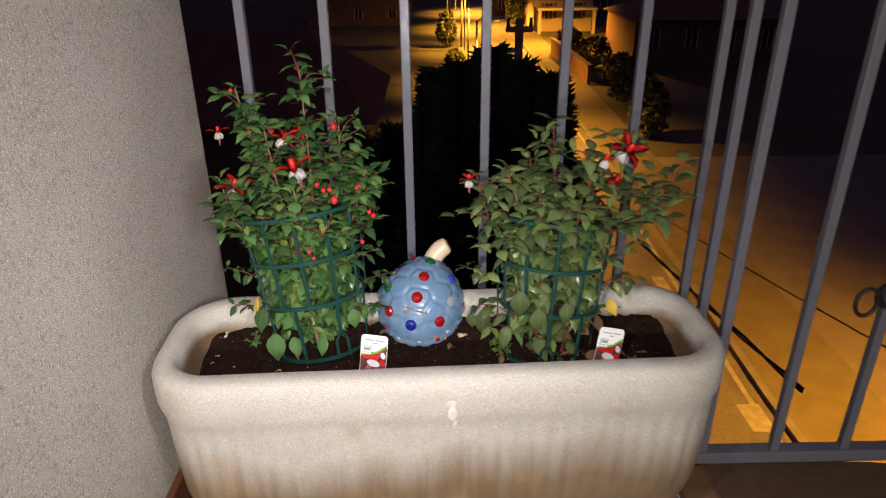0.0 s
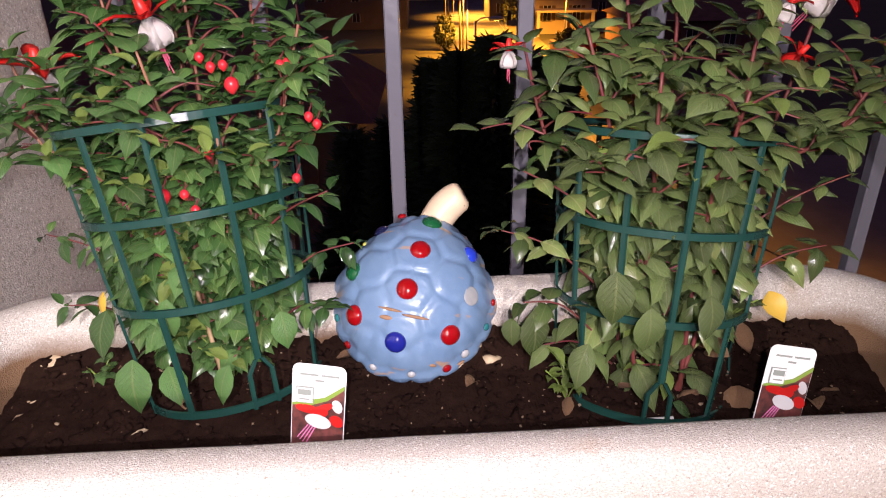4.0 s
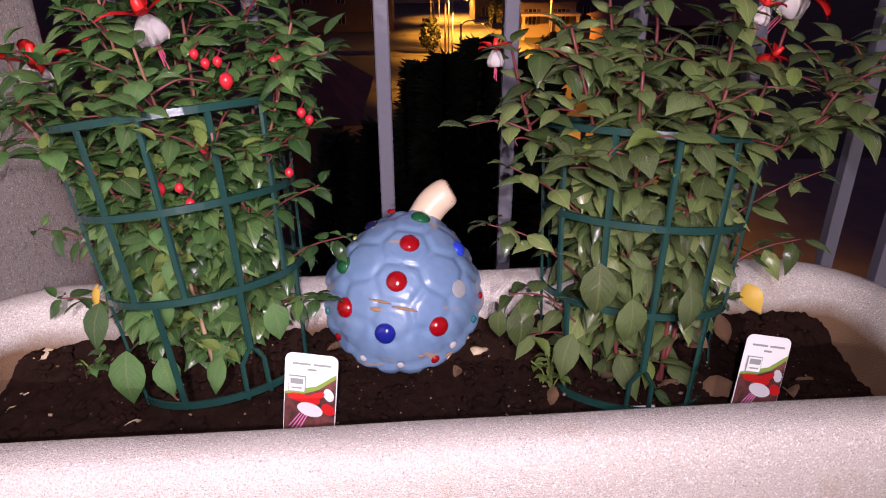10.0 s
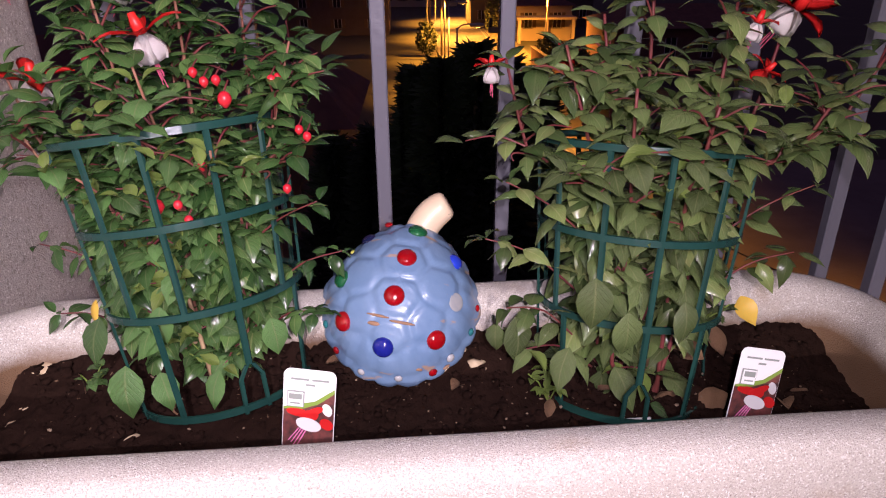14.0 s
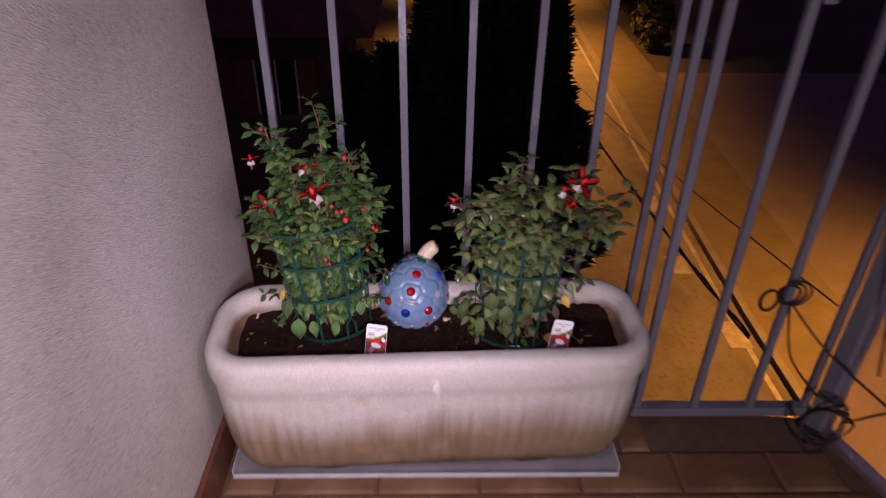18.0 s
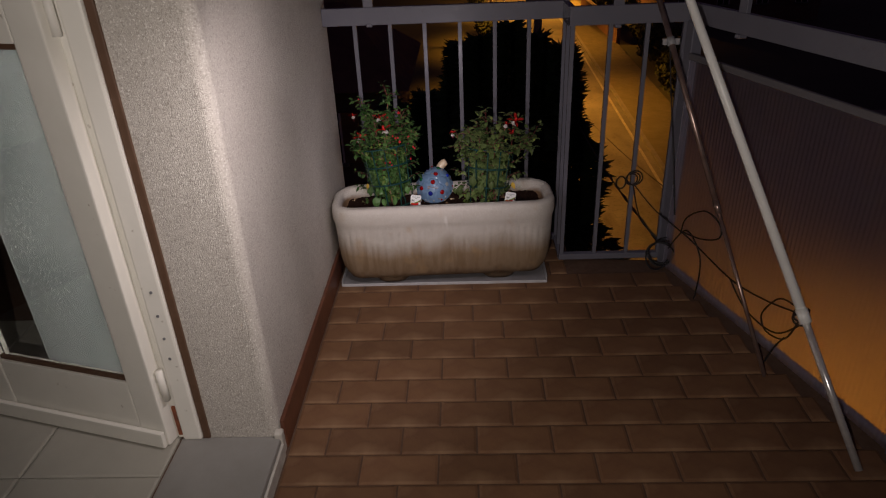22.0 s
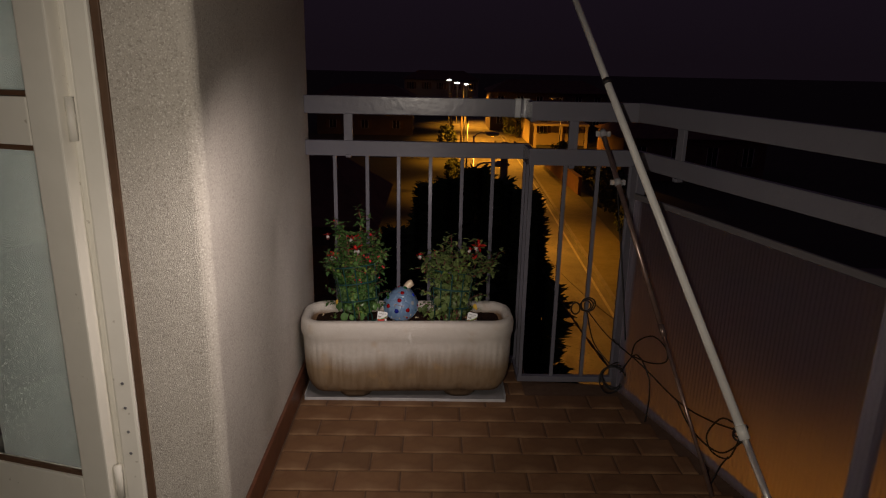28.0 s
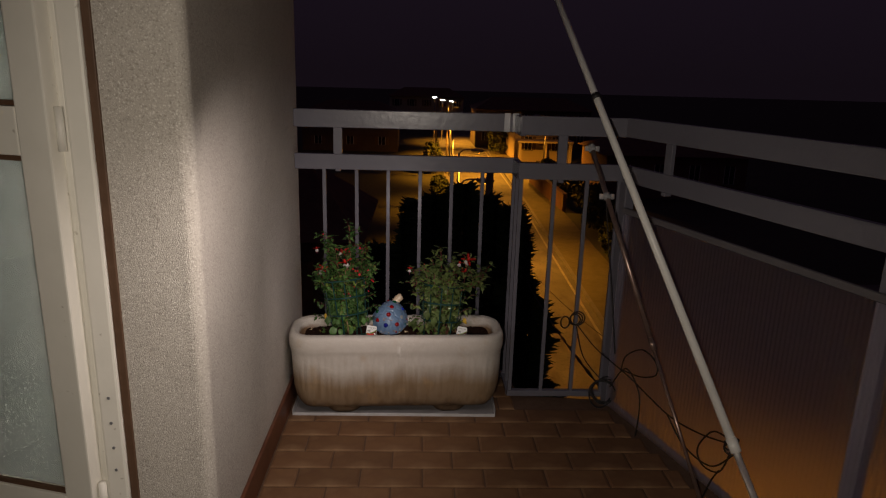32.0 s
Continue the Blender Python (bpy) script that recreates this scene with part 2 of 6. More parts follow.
def leaf_material(name, base, var, rand):
    m = mat(name, base, 0.27, var=var, scale=70, mix=0.9, bump=0.0006, bump_scale=110, rand=rand, spec=0.8)
    nodes, links, p = tune(m)
    # the pale midrib along the leaf's own length
    tc = nodes.new("ShaderNodeTexCoord")
    sp = nodes.new("ShaderNodeSeparateXYZ")
    links.new(tc.outputs["UV"], sp.inputs["Vector"])
    ab = nodes.new("ShaderNodeMath")
    ab.operation = "SUBTRACT"
    ab.inputs[1].default_value = 0.5
    links.new(sp.outputs["X"], ab.inputs[0])
    a2 = nodes.new("ShaderNodeMath")
    a2.operation = "ABSOLUTE"
    links.new(ab.outputs[0], a2.inputs[0])
    mr = nodes.new("ShaderNodeMapRange")
    mr.inputs["From Min"].default_value = 0.05
    mr.inputs["From Max"].default_value = 0.0
    links.new(a2.outputs[0], mr.inputs["Value"])
    blend_in(m, mr.outputs["Result"], (0.26, 0.30, 0.12), 0.5)
    # side veins, slanting from the midrib, as pale lines and furrows
    sl = nodes.new("ShaderNodeMath")
    sl.operation = "MULTIPLY_ADD"
    sl.inputs[1].default_value = -0.75
    links.new(a2.outputs[0], sl.inputs[0])
    links.new(sp.outputs["Y"], sl.inputs[2])
    wv = nodes.new("ShaderNodeMath")
    wv.operation = "PINGPONG"
    wv.inputs[1].default_value = 0.065
    links.new(sl.outputs[0], wv.inputs[0])
    vm = nodes.new("ShaderNodeMapRange")
    vm.inputs["From Min"].default_value = 0.016
    vm.inputs["From Max"].default_value = 0.0
    links.new(wv.outputs[0], vm.inputs["Value"])
    blend_in(m, vm.outputs["Result"], (0.24, 0.30, 0.13), 0.28)
    bv = nodes.new("ShaderNodeBump")
    bv.inputs["Strength"].default_value = 0.6
    bv.inputs["Distance"].default_value = 0.0008
    bv.invert = True
    links.new(vm.outputs["Result"], bv.inputs["Height"])
    links.new(p.inputs["Normal"].links[0].from_socket, bv.inputs["Normal"])
    links.new(bv.outputs["Normal"], p.inputs["Normal"])
    # every leaf a little lighter or darker, greener or browner
    ge = nodes.new("ShaderNodeNewGeometry")
    hv = nodes.new("ShaderNodeHueSaturation")
    m1, m2 = nodes.new("ShaderNodeMapRange"), nodes.new("ShaderNodeMapRange")
    m1.inputs["To Min"].default_value, m1.inputs["To Max"].default_value = 0.35, 1.40
    m2.inputs["To Min"].default_value, m2.inputs["To Max"].default_value = 0.515, 0.47
    links.new(ge.outputs["Random Per Island"], m1.inputs["Value"])
    links.new(ge.outputs["Random Per Island"], m2.inputs["Value"])
    links.new(m1.outputs["Result"], hv.inputs["Value"])
    links.new(m2.outputs["Result"], hv.inputs["Hue"])
    links.new(p.inputs["Base Color"].links[0].from_socket, hv.inputs["Color"])
    links.new(hv.outputs["Color"], p.inputs["Base Color"])
    tr = nodes.new("ShaderNodeBsdfTranslucent")
    tr.inputs["Color"].default_value = (base[0] * 1.6, base[1] * 1.9, base[2], 1)
    mx = nodes.new("ShaderNodeMixShader")
    mx.inputs["Fac"].default_value = 0.12
    links.new(p.outputs[0], mx.inputs[1])
    links.new(tr.outputs[0], mx.inputs[2])
    links.new(mx.outputs[0], nodes["Material Output"].inputs["Surface"])
    return m


M_LEAF_L = leaf_material("fuchsia_leaf", (0.105, 0.250, 0.062), (0.062, 0.160, 0.046), 0.45)
M_LEAF_R = leaf_material("bronze_fuchsia_leaf", (0.115, 0.215, 0.060), (0.125, 0.145, 0.052), 0.45)
M_STRAW = mat("dry_straw_stem", (0.42, 0.29, 0.16), 0.7, var=(0.30, 0.17, 0.09), scale=50)
M_LEAF_NEW = leaf_material("young_leaf", (0.22, 0.33, 0.06), (0.16, 0.26, 0.06), 0.2)
M_LEAF_OLD = mat("yellowed_leaf", (0.72, 0.40, 0.03), 0.5, var=(0.55, 0.42, 0.08), scale=60, mix=0.8)
M_DEADLEAF = mat("dead_leaf", (0.20, 0.10, 0.05), 0.9, var=(0.30, 0.18, 0.09), scale=50, bump=0.001, bump_scale=90)
M_SEPAL = mat("red_sepal", (0.62, 0.012, 0.012), 0.4, var=(0.75, 0.035, 0.02), scale=60, mix=0.9)
M_PETAL = mat("white_petal", (0.88, 0.82, 0.78), 0.5, var=(0.92, 0.88, 0.85), scale=40)
M_STAMEN = mat("pink_stamen", (0.62, 0.10, 0.18), 0.5)
M_BUD = mat("red_bud", (0.55, 0.012, 0.03), 0.28, var=(0.65, 0.03, 0.035), scale=50, coat=0.3)
M_SOIL = mat("dark_potting_soil", (0.011, 0.0052, 0.0036), 1.0, var=(0.021, 0.0105, 0.0072), scale=60, mix=0.9, bump=0.004, bump_scale=130, spec=0.08)
blend_in(M_SOIL, noise_mask(M_SOIL, 190.0, 0.69, 0.72), (0.16, 0.10, 0.06), 0.8)
M_PETALDRY = mat("dried_petal", (0.60, 0.47, 0.30), 0.8, var=(0.45, 0.33, 0.2), scale=80)
M_GLAZE = mat("blue_glaze", (0.115, 0.205, 0.345), 0.34, var=(0.17, 0.265, 0.40), scale=40, mix=0.8, coat=0.12, bump=0.0005, bump_scale=90)
blend_in(M_GLAZE, noise_mask(M_GLAZE, 55.0, 0.635, 0.68, (0.45, 1.8, 1)), (0.40, 0.26, 0.16), 0.85)
M_WEAR = mat("bare_brown_clay", (0.36, 0.21, 0.12), 0.8, var=(0.22, 0.12, 0.07), scale=150, mix=0.9)
M_CREAM = mat("cream_glaze", (0.70, 0.52, 0.34), 0.4, var=(0.76, 0.62, 0.44), scale=30, mix=0.9, coat=0.2)


def gem(name, color):
    return mat(name, color, 0.05, coat=1.0, spec=0.8)


M_GEMS = {"red": gem("red_glass", (0.30, 0.004, 0.006)), "blue": gem("blue_glass", (0.012, 0.018, 0.22)), "royal": gem("royal_blue_glass", (0.02, 0.05, 0.5)),
          "green": gem("green_glass", (0.006, 0.09, 0.03)), "navy": gem("navy_glass", (0.01, 0.012, 0.05)), "teal": gem("teal_glass", (0.02, 0.16, 0.17)),
          "clear": gem("pale_glass", (0.42, 0.42, 0.42)), "yellow": gem("lime_glass", (0.5, 0.5, 0.1)), "socket": mat("bare_clay_socket", (0.24, 0.27, 0.30), 0.6, var=(0.34, 0.34, 0.33), scale=80)}


def concrete():
    m = mat("cast_stone", (0.53, 0.485, 0.425), 0.85, var=(0.61, 0.565, 0.505), scale=14, mix=0.9, spec=0.25)
    nodes, links, p = tune(m)
    tc = nodes.new("ShaderNodeTexCoord")
    vo = nodes.new("ShaderNodeTexVoronoi")
    vo.inputs["Scale"].default_value = 1100.0
    nz = nodes.new("ShaderNodeTexNoise")
    nz.inputs["Scale"].default_value = 900.0
    nz.inputs["Detail"].default_value = 6.0
    links.new(tc.outputs["Object"], vo.inputs["Vector"])
    links.new(tc.outputs["Object"], nz.inputs["Vector"])
    ad = nodes.new("ShaderNodeMath")
    ad.operation = "ADD"
    links.new(vo.outputs["Distance"], ad.inputs[0])
    links.new(nz.outputs["Fac"], ad.inputs[1])
    b = nodes.new("ShaderNodeBump")
    b.inputs["Strength"].default_value = 0.7
    b.inputs["Distance"].default_value = 0.0009
    links.new(ad.outputs[0], b.inputs["Height"])
    links.new(b.outputs["Normal"], p.inputs["Normal"])
    blend_in(m, noise_mask(m, 900.0, 0.52, 0.60), (0.33, 0.295, 0.25), 0.55)
    blend_in(m, noise_mask(m, 520.0, 0.64, 0.69), (0.19, 0.155, 0.125), 0.65)
    blend_in(m, noise_mask(m, 750.0, 0.57, 0.63), (0.90, 0.88, 0.85), 0.6)
    # damp stain that has crept up the lower half, with a wavy top and downward streaks
    sp = nodes.new("ShaderNodeSeparateXYZ")
    links.new(tc.outputs["Object"], sp.inputs["Vector"])
    n2 = nodes.new("ShaderNodeTexNoise")
    n2.inputs["Scale"].default_value = 7.0
    n2.inputs["Detail"].default_value = 4.0
    mp = nodes.new("ShaderNodeMapping")
    mp.inputs["Scale"].default_value = (1, 1, 0.12)
    links.new(tc.outputs["Object"], mp.inputs["Vector"])
    links.new(mp.outputs["Vector"], n2.inputs["Vector"])
    wv = nodes.new("ShaderNodeMath")
    wv.operation = "MULTIPLY_ADD"
    wv.inputs[1].default_value = -0.12
    links.new(n2.outputs["Fac"], wv.inputs[0])
    links.new(sp.outputs["Z"], wv.inputs[2])
    mr = nodes.new("ShaderNodeMapRange")
    mr.inputs["From Min"].default_value = 0.130
    mr.inputs["From Max"].default_value = 0.055
    links.new(wv.outputs[0], mr.inputs["Value"])
    blend_in(m, mr.outputs["Result"], (0.24, 0.155, 0.08), 0.9)
    fine = noise_mask(m, 60.0, 0.42, 0.62, (1, 1, 0.06))
    mu = nodes.new("ShaderNodeMath")
    mu.operation = "MULTIPLY"
    links.new(mr.outputs["Result"], mu.inputs[0])
    links.new(fine, mu.inputs[1])
    blend_in(m, mu.outputs[0], (0.20, 0.125, 0.065), 0.6)
    # a darker brown band at the foot, with the same wavy edge
    foot = nodes.new("ShaderNodeMapRange")
    foot.inputs["From Min"].default_value = -0.005
    foot.inputs["From Max"].default_value = -0.045
    links.new(wv.outputs[0], foot.inputs["Value"])
    blend_in(m, foot.outputs["Result"], (0.085, 0.05, 0.03), 0.8)
    blend_in(m, noise_mask(m, 16.0, 0.60, 0.72), (0.42, 0.27, 0.13), 0.4)
    return m


M_STONE = concrete()
M_STONE_IN = concrete()
M_STONE_IN.name = "cast_stone_inside"


def soil_tide(m):
    """Rusty brown tide mark where soil has lain against the inner wall."""
    nodes, links, p = tune(m)
    tc = nodes.new("ShaderNodeTexCoord")
    sp = nodes.new("ShaderNodeSeparateXYZ")
    links.new(tc.outputs["Object"], sp.inputs["Vector"])
    nz = nodes.new("ShaderNodeTexNoise")
    nz.inputs["Scale"].default_value = 16.0
    # pale ground added here so that lamplight glows through the screen
    nz.inputs["Detail"].default_value = 6.0
    # field colour in place of asphalt dims the lamplight on this forecourt
    links.new(tc.outputs["Object"], nz.inputs["Vector"])
    ad = nodes.new("ShaderNodeMath")
    ad.operation = "MULTIPLY_ADD"
    ad.inputs[1].default_value = 0.040
    links.new(nz.outputs["Fac"], ad.inputs[0])
    links.new(sp.outputs["Z"], ad.inputs[2])
    mr = nodes.new("ShaderNodeMapRange")
    mr.inputs["From Min"].default_value = 0.297
    mr.inputs["From Max"].default_value = 0.279
    links.new(ad.outputs[0], mr.inputs["Value"])
    blend_in(m, mr.outputs["Result"], (0.17, 0.09, 0.04), 0.95)


soil_tide(M_STONE_IN)
M_TAGWHITE = mat("white_card", (0.80, 0.80, 0.78), 0.35, coat=0.3)
M_TAGGREY = mat("grey_print", (0.26, 0.29, 0.26), 0.5)
M_TAGDARK = mat("dark_print", (0.035, 0.022, 0.02), 0.5, var=(0.20, 0.06, 0.05), scale=110)
M_TAGGREEN = mat("green_print", (0.20, 0.32, 0.05), 0.5)
M_TAGRED = mat("red_print", (0.65, 0.02, 0.015), 0.45)
M_TAGPINK = mat("pink_print", (0.75, 0.22, 0.45), 0.45)
M_ASPHALT = mat("asphalt", (0.085, 0.08, 0.075), 0.85, var=(0.18, 0.17, 0.16), scale=0.35, detail=12, mix=0.8, bump=0.006, bump_scale=14)
blend_in(M_ASPHALT, noise_mask(M_ASPHALT, 1.6, 0.50, 0.72, (1, 0.35, 1)), (0.055, 0.052, 0.05), 0.6)
blend_in(M_ASPHALT, noise_mask(M_ASPHALT, 9.0, 0.55, 0.7), (0.05, 0.047, 0.045), 0.5)
M_LINE = mat("worn_road_paint", (0.30, 0.29, 0.26), 0.7, var=(0.2, 0.19, 0.17), scale=4)
M_VERGE = mat("dry_grass_verge", (0.10, 0.09, 0.05), 0.95, var=(0.15, 0.13, 0.08), scale=1.5, detail=10, mix=0.9, bump=0.05, bump_scale=4)
M_YARD = mat("pale_gravel", (0.12, 0.105, 0.085), 0.95, var=(0.18, 0.16, 0.135), scale=0.8, detail=10, mix=0.9, bump=0.02, bump_scale=12)
M_FOREST = mat("dark_field", (0.045, 0.05, 0.028), 0.95, var=(0.07, 0.065, 0.04), scale=0.2, detail=9, mix=0.9)
M_KERB = mat("kerb_stone", (0.13, 0.125, 0.115), 0.85, var=(0.17, 0.16, 0.15), scale=2)
M_NEEDLE = mat("dark_conifer_needles", (0.022, 0.040, 0.020), 0.75, var=(0.034, 0.055, 0.026), scale=3, rand=0.2)
M_BUSH = mat("shrub_leaves", (0.035, 0.05, 0.02), 0.7, var=(0.055, 0.065, 0.026), scale=3)
M_TRUNK = mat("bark", (0.09, 0.065, 0.045), 0.9, var=(0.13, 0.09, 0.06), scale=8, bump=0.01, bump_scale=20)
M_OCHRE = mat("ochre_house_wall", (0.42, 0.34, 0.24), 0.9, var=(0.48, 0.40, 0.29), scale=0.6, detail=8, mix=0.9)
# puts the lack of lamplight on these houses into their wall colour
M_DARKWALL = mat("dark_house_wall", (0.10, 0.08, 0.07), 0.9, var=(0.13, 0.105, 0.09), scale=0.8, detail=8)
M_REDWALL = mat("old_brick_wall", (0.12, 0.065, 0.05), 0.9, var=(0.17, 0.095, 0.075), scale=1.5, detail=8, mix=0.9)
M_ROOF = mat("roof_tiles", (0.10, 0.05, 0.035), 0.85, var=(0.15, 0.075, 0.05), scale=2, detail=8)
M_DARKGLASS = mat("dark_window_glass", (0.02, 0.02, 0.025), 0.08, spec=0.6)
M_SHUTTER = mat("wooden_shutter", (0.13, 0.08, 0.05), 0.7, var=(0.17, 0.11, 0.07), scale=5)
M_POLEWOOD = mat("weathered_pole", (0.16, 0.12, 0.09), 0.85, var=(0.22, 0.17, 0.13), scale=6)
M_STEELPOLE = mat("galvanised_pole", (0.30, 0.30, 0.31), 0.45, 0.6, var=(0.25, 0.25, 0.26), scale=9)


def glow(name, color, strength):
    m = bpy.data.materials.new(name)
    m.use_nodes = True
    p = m.node_tree.nodes["Principled BSDF"]
    p.inputs["Base Color"].default_value = (*color, 1)
    p.inputs["Emission Color"].default_value = (*color, 1)
    p.inputs["Emission Strength"].default_value = strength
    return m


M_GLOW = glow("sodium_glow", SODIUM, 9.0)
M_GLOWWHITE = glow("white_lamp_glow", (0.85, 0.95, 1.0), 7.0)


# ---- mesh helpers ----
def link_mesh(name, bm, material, smooth=False):
    me = bpy.data.meshes.new(name)
    bm.to_mesh(me)
    bm.free()
    for m in (material if isinstance(material, (list, tuple)) else [material]):
        me.materials.append(m)
    if smooth:
        me.shade_smooth()
    return me


def part(name, bm, material, parent, label="", smooth=False):
    ob = new(name, link_mesh(name, bm, material, smooth))
    ob.parent = parent
    if label:
        ob["label"] = label
    return ob


def shared(name, me, parent, m):
    """A further object on one mesh, as a part."""
    ob = new(name, me)
    ob.parent = parent
    ob.matrix_local = m
    return ob


def thing(name, at, label, category, group="", kind="", turn=0):
    ob = new(name)
    ob.empty_display_size = 0.05
    ob.matrix_world = pose(*at, 0, 0, turn)
    return tagged(ob, label, category, group, kind)


def solo(name, bm, material, label, category, group="", kind="", smooth=False, at=(0, 0, 0)):
    ob = new(name, link_mesh(name, bm, material, smooth))
    ob.location = at
    return tagged(ob, label, category, group, kind)


def box(bm, x0, x1, y0, y1, z0, z1, bevel=0.0, seg=2):
    r = bmesh.ops.create_cube(bm, size=1.0, matrix=Matrix.LocRotScale(((x0 + x1) / 2, (y0 + y1) / 2, (z0 + z1) / 2), None, (x1 - x0, y1 - y0, z1 - z0)))
    if bevel > 0:
        edges = {e for v in r["verts"] for e in v.link_edges}
        bmesh.ops.bevel(bm, geom=list(edges), offset=bevel, segments=seg, affect="EDGES", profile=0.6)
    return bm


def boxed(*a, **k):
    return box(bmesh.new(), *a, **k)


def sweep(bm, pts, radius, seg=8, closed=False, flat=None, cap=True):
    """A tube along points; radius may be one number or one for each point; flat=(w, h) gives a strip instead."""
    pts = [Vector(p) for p in pts]
    n = len(pts)
    rad = radius if isinstance(radius, (list, tuple)) else [radius] * n
    rings = []
    up = Vector((0, 0, 1))
    prev = None
    for i, p in enumerate(pts):
        a = pts[(i - 1) % n] if (closed or i > 0) else p
        b = pts[(i + 1) % n] if (closed or i < n - 1) else p
        d = (b - a).normalized()
        if prev is None:
            ref = up if abs(d.z) < 0.9 else Vector((1, 0, 0))
            s = d.cross(ref).normalized()
        else:
            s = (prev - d * prev.dot(d)).normalized()
        prev = s
        t = s.cross(d)
        ring = []
        for k in range(seg):
            ang = 2 * math.pi * k / seg + (math.pi / 4 if seg == 4 else 0)
            ring.append(bm.verts.new(p + (s * math.cos(ang) + t * math.sin(ang)) * rad[i]))
        rings.append(ring)
    for i in range(n if closed else n - 1):
        r0, r1 = rings[i], rings[(i + 1) % n]
        for k in range(seg):
            bm.faces.new((r0[k], r0[(k + 1) % seg], r1[(k + 1) % seg], r1[k]))
    if cap and not closed:
        bm.faces.new(rings[0])
        bm.faces.new(list(reversed(rings[-1])))
    bmesh.ops.recalc_face_normals(bm, faces=bm.faces[:])
    return bm


def rod(p, q, r0, r1=None, seg=12):
    return sweep(bmesh.new(), [p, q], [r0, r0 if r1 is None else r1], seg)


def loft(bm, rings, closed_top=False, closed_bottom=False):
    vs = [[bm.verts.new(p) for p in ring] for ring in rings]
    n = len(vs[0])
    for a, b in zip(vs, vs[1:]):
        for k in range(n):
            bm.faces.new((a[k], a[(k + 1) % n], b[(k + 1) % n], b[k]))
    if closed_bottom:
        bm.faces.new(list(reversed(vs[0])))
    if closed_top:
        bm.faces.new(vs[-1])
    return bm


def ball(bm, at, r, sx=1, sy=1, sz=1, u=10, v=8, turn=None):
    m = Matrix.LocRotScale(at, turn, (r * sx, r * sy, r * sz))
    return bmesh.ops.create_uvsphere(bm, u_segments=u, v_segments=v, radius=1.0, matrix=m)


def spline(pts, n=8):
    """A smooth run of points through the given ones."""
    pts = [Vector(p) for p in pts]
    out = []
    for i in range(len(pts) - 1):
        p0, p1, p2, p3 = pts[max(i - 1, 0)], pts[i], pts[i + 1], pts[min(i + 2, len(pts) - 1)]
        for k in range(n):
            t = k / n
            out.append(0.5 * ((2 * p1) + (p2 - p0) * t + (2 * p0 - 5 * p1 + 4 * p2 - p3) * t * t + (3 * p1 - p0 - 3 * p2 + p3) * t ** 3))
    out.append(pts[-1])
    return out


rnd = random.Random(7)

# ---- the balcony: slab, walls, threshold, room ----
WALL_X, WALL_END, REVEAL_Y = -0.215, 1.165, -0.02
WING_K, WING_X, WING_Y = 0.31, 0.945, 0.885      # the slanted side: x = WING_X + WING_K * (WING_Y - y)


def wing_x(y, off=0.0):
    return WING_X + off + WING_K * (WING_Y - y)


def slab(name, outline, z0, z1, material, label, category="floor"):
    bm = bmesh.new()
    loft(bm, [[(x, y, z0) for x, y in outline], [(x, y, z1) for x, y in outline]], True, True)
    bmesh.ops.recalc_face_normals(bm, faces=bm.faces[:])
    return solo(name, bm, material, label, category, kind="structure")


SOUTH = -3.2
floor = slab("floor", [(-0.22, SOUTH), (wing_x(SOUTH, 0.02), SOUTH), (wing_x(0.9, 0.02), 0.9), (0.62, 0.93), (0.62, 1.14), (-0.22, 1.14)], -0.18, -0.004, M_GROUT, "balcony floor of brown terracotta tiles in running bond")
# unseen slab, added overhead so bounced light and reflections are closed in
slab("ceiling", [(-0.22, SOUTH), (wing_x(SOUTH, 0.1), SOUTH), (1.0, 1.15), (-0.22, 1.15)], 2.62, 2.78, M_PLASTER, "plain plastered slab added overhead to close the balcony", "ceiling")

# wall beside the planter, with its rounded corner at the door reveal
bm = bmesh.new()
R = 0.028
outline = [(-0.40, REVEAL_Y)]
for k in range(7):
    a = -math.pi / 2 + k / 6 * math.pi / 2
    outline.append((WALL_X - R + R * math.cos(a), REVEAL_Y + R + R * math.sin(a)))
for k in range(7):
    a = k / 6 * math.pi / 2
    outline.append((WALL_X - R + R * math.cos(a), WALL_END - R + R * math.sin(a)))
outline += [(-0.47, WALL_END), (-0.47, 0.03), (-0.40, 0.03)]
loft(bm, [[(x, y, -0.18) for x, y in outline], [(x, y, 2.62) for x, y in outline]], True, True)
bmesh.ops.recalc_face_normals(bm, faces=bm.faces[:])
solo("wall_north", bm, M_PLASTER, "rough sprayed plaster house wall beside the planter", "wall", kind="structure")
solo("wall_south", boxed(-0.47, WALL_X, SOUTH, -1.02, -0.18, 2.62), M_PLASTER, "rough sprayed plaster house wall past the door", "wall", kind="structure")
solo("wall_lintel", boxed(-0.47, WALL_X - 0.003, -1.02, REVEAL_Y, 2.16, 2.62), M_PLASTER, "plastered lintel over the balcony door", "wall", kind="structure")
solo("wall_end", boxed(-0.47, wing_x(SOUTH, 0.2), SOUTH - 0.15, SOUTH, -0.18, 2.78), M_PLASTER, "plastered wall closing the balcony", "wall", kind="structure")
# brown skirting along the foot of the wall
solo("baseboard", boxed(WALL_X + 0.0005, WALL_X + 0.0115, REVEAL_Y + 0.012, 1.13, 0.0, 0.088, 0.003), M_SKIRT, "brown glazed tile skirting along the wall", "skirting", kind="structure")
solo("sealant", boxed(WALL_X - 0.012, WALL_X + 0.008, REVEAL_Y - 0.012, REVEAL_Y + 0.011, 0.0, 0.066, 0.004), M_SEALANT, "crumbling pale mortar at the wall's corner", "mortar", kind="structure")
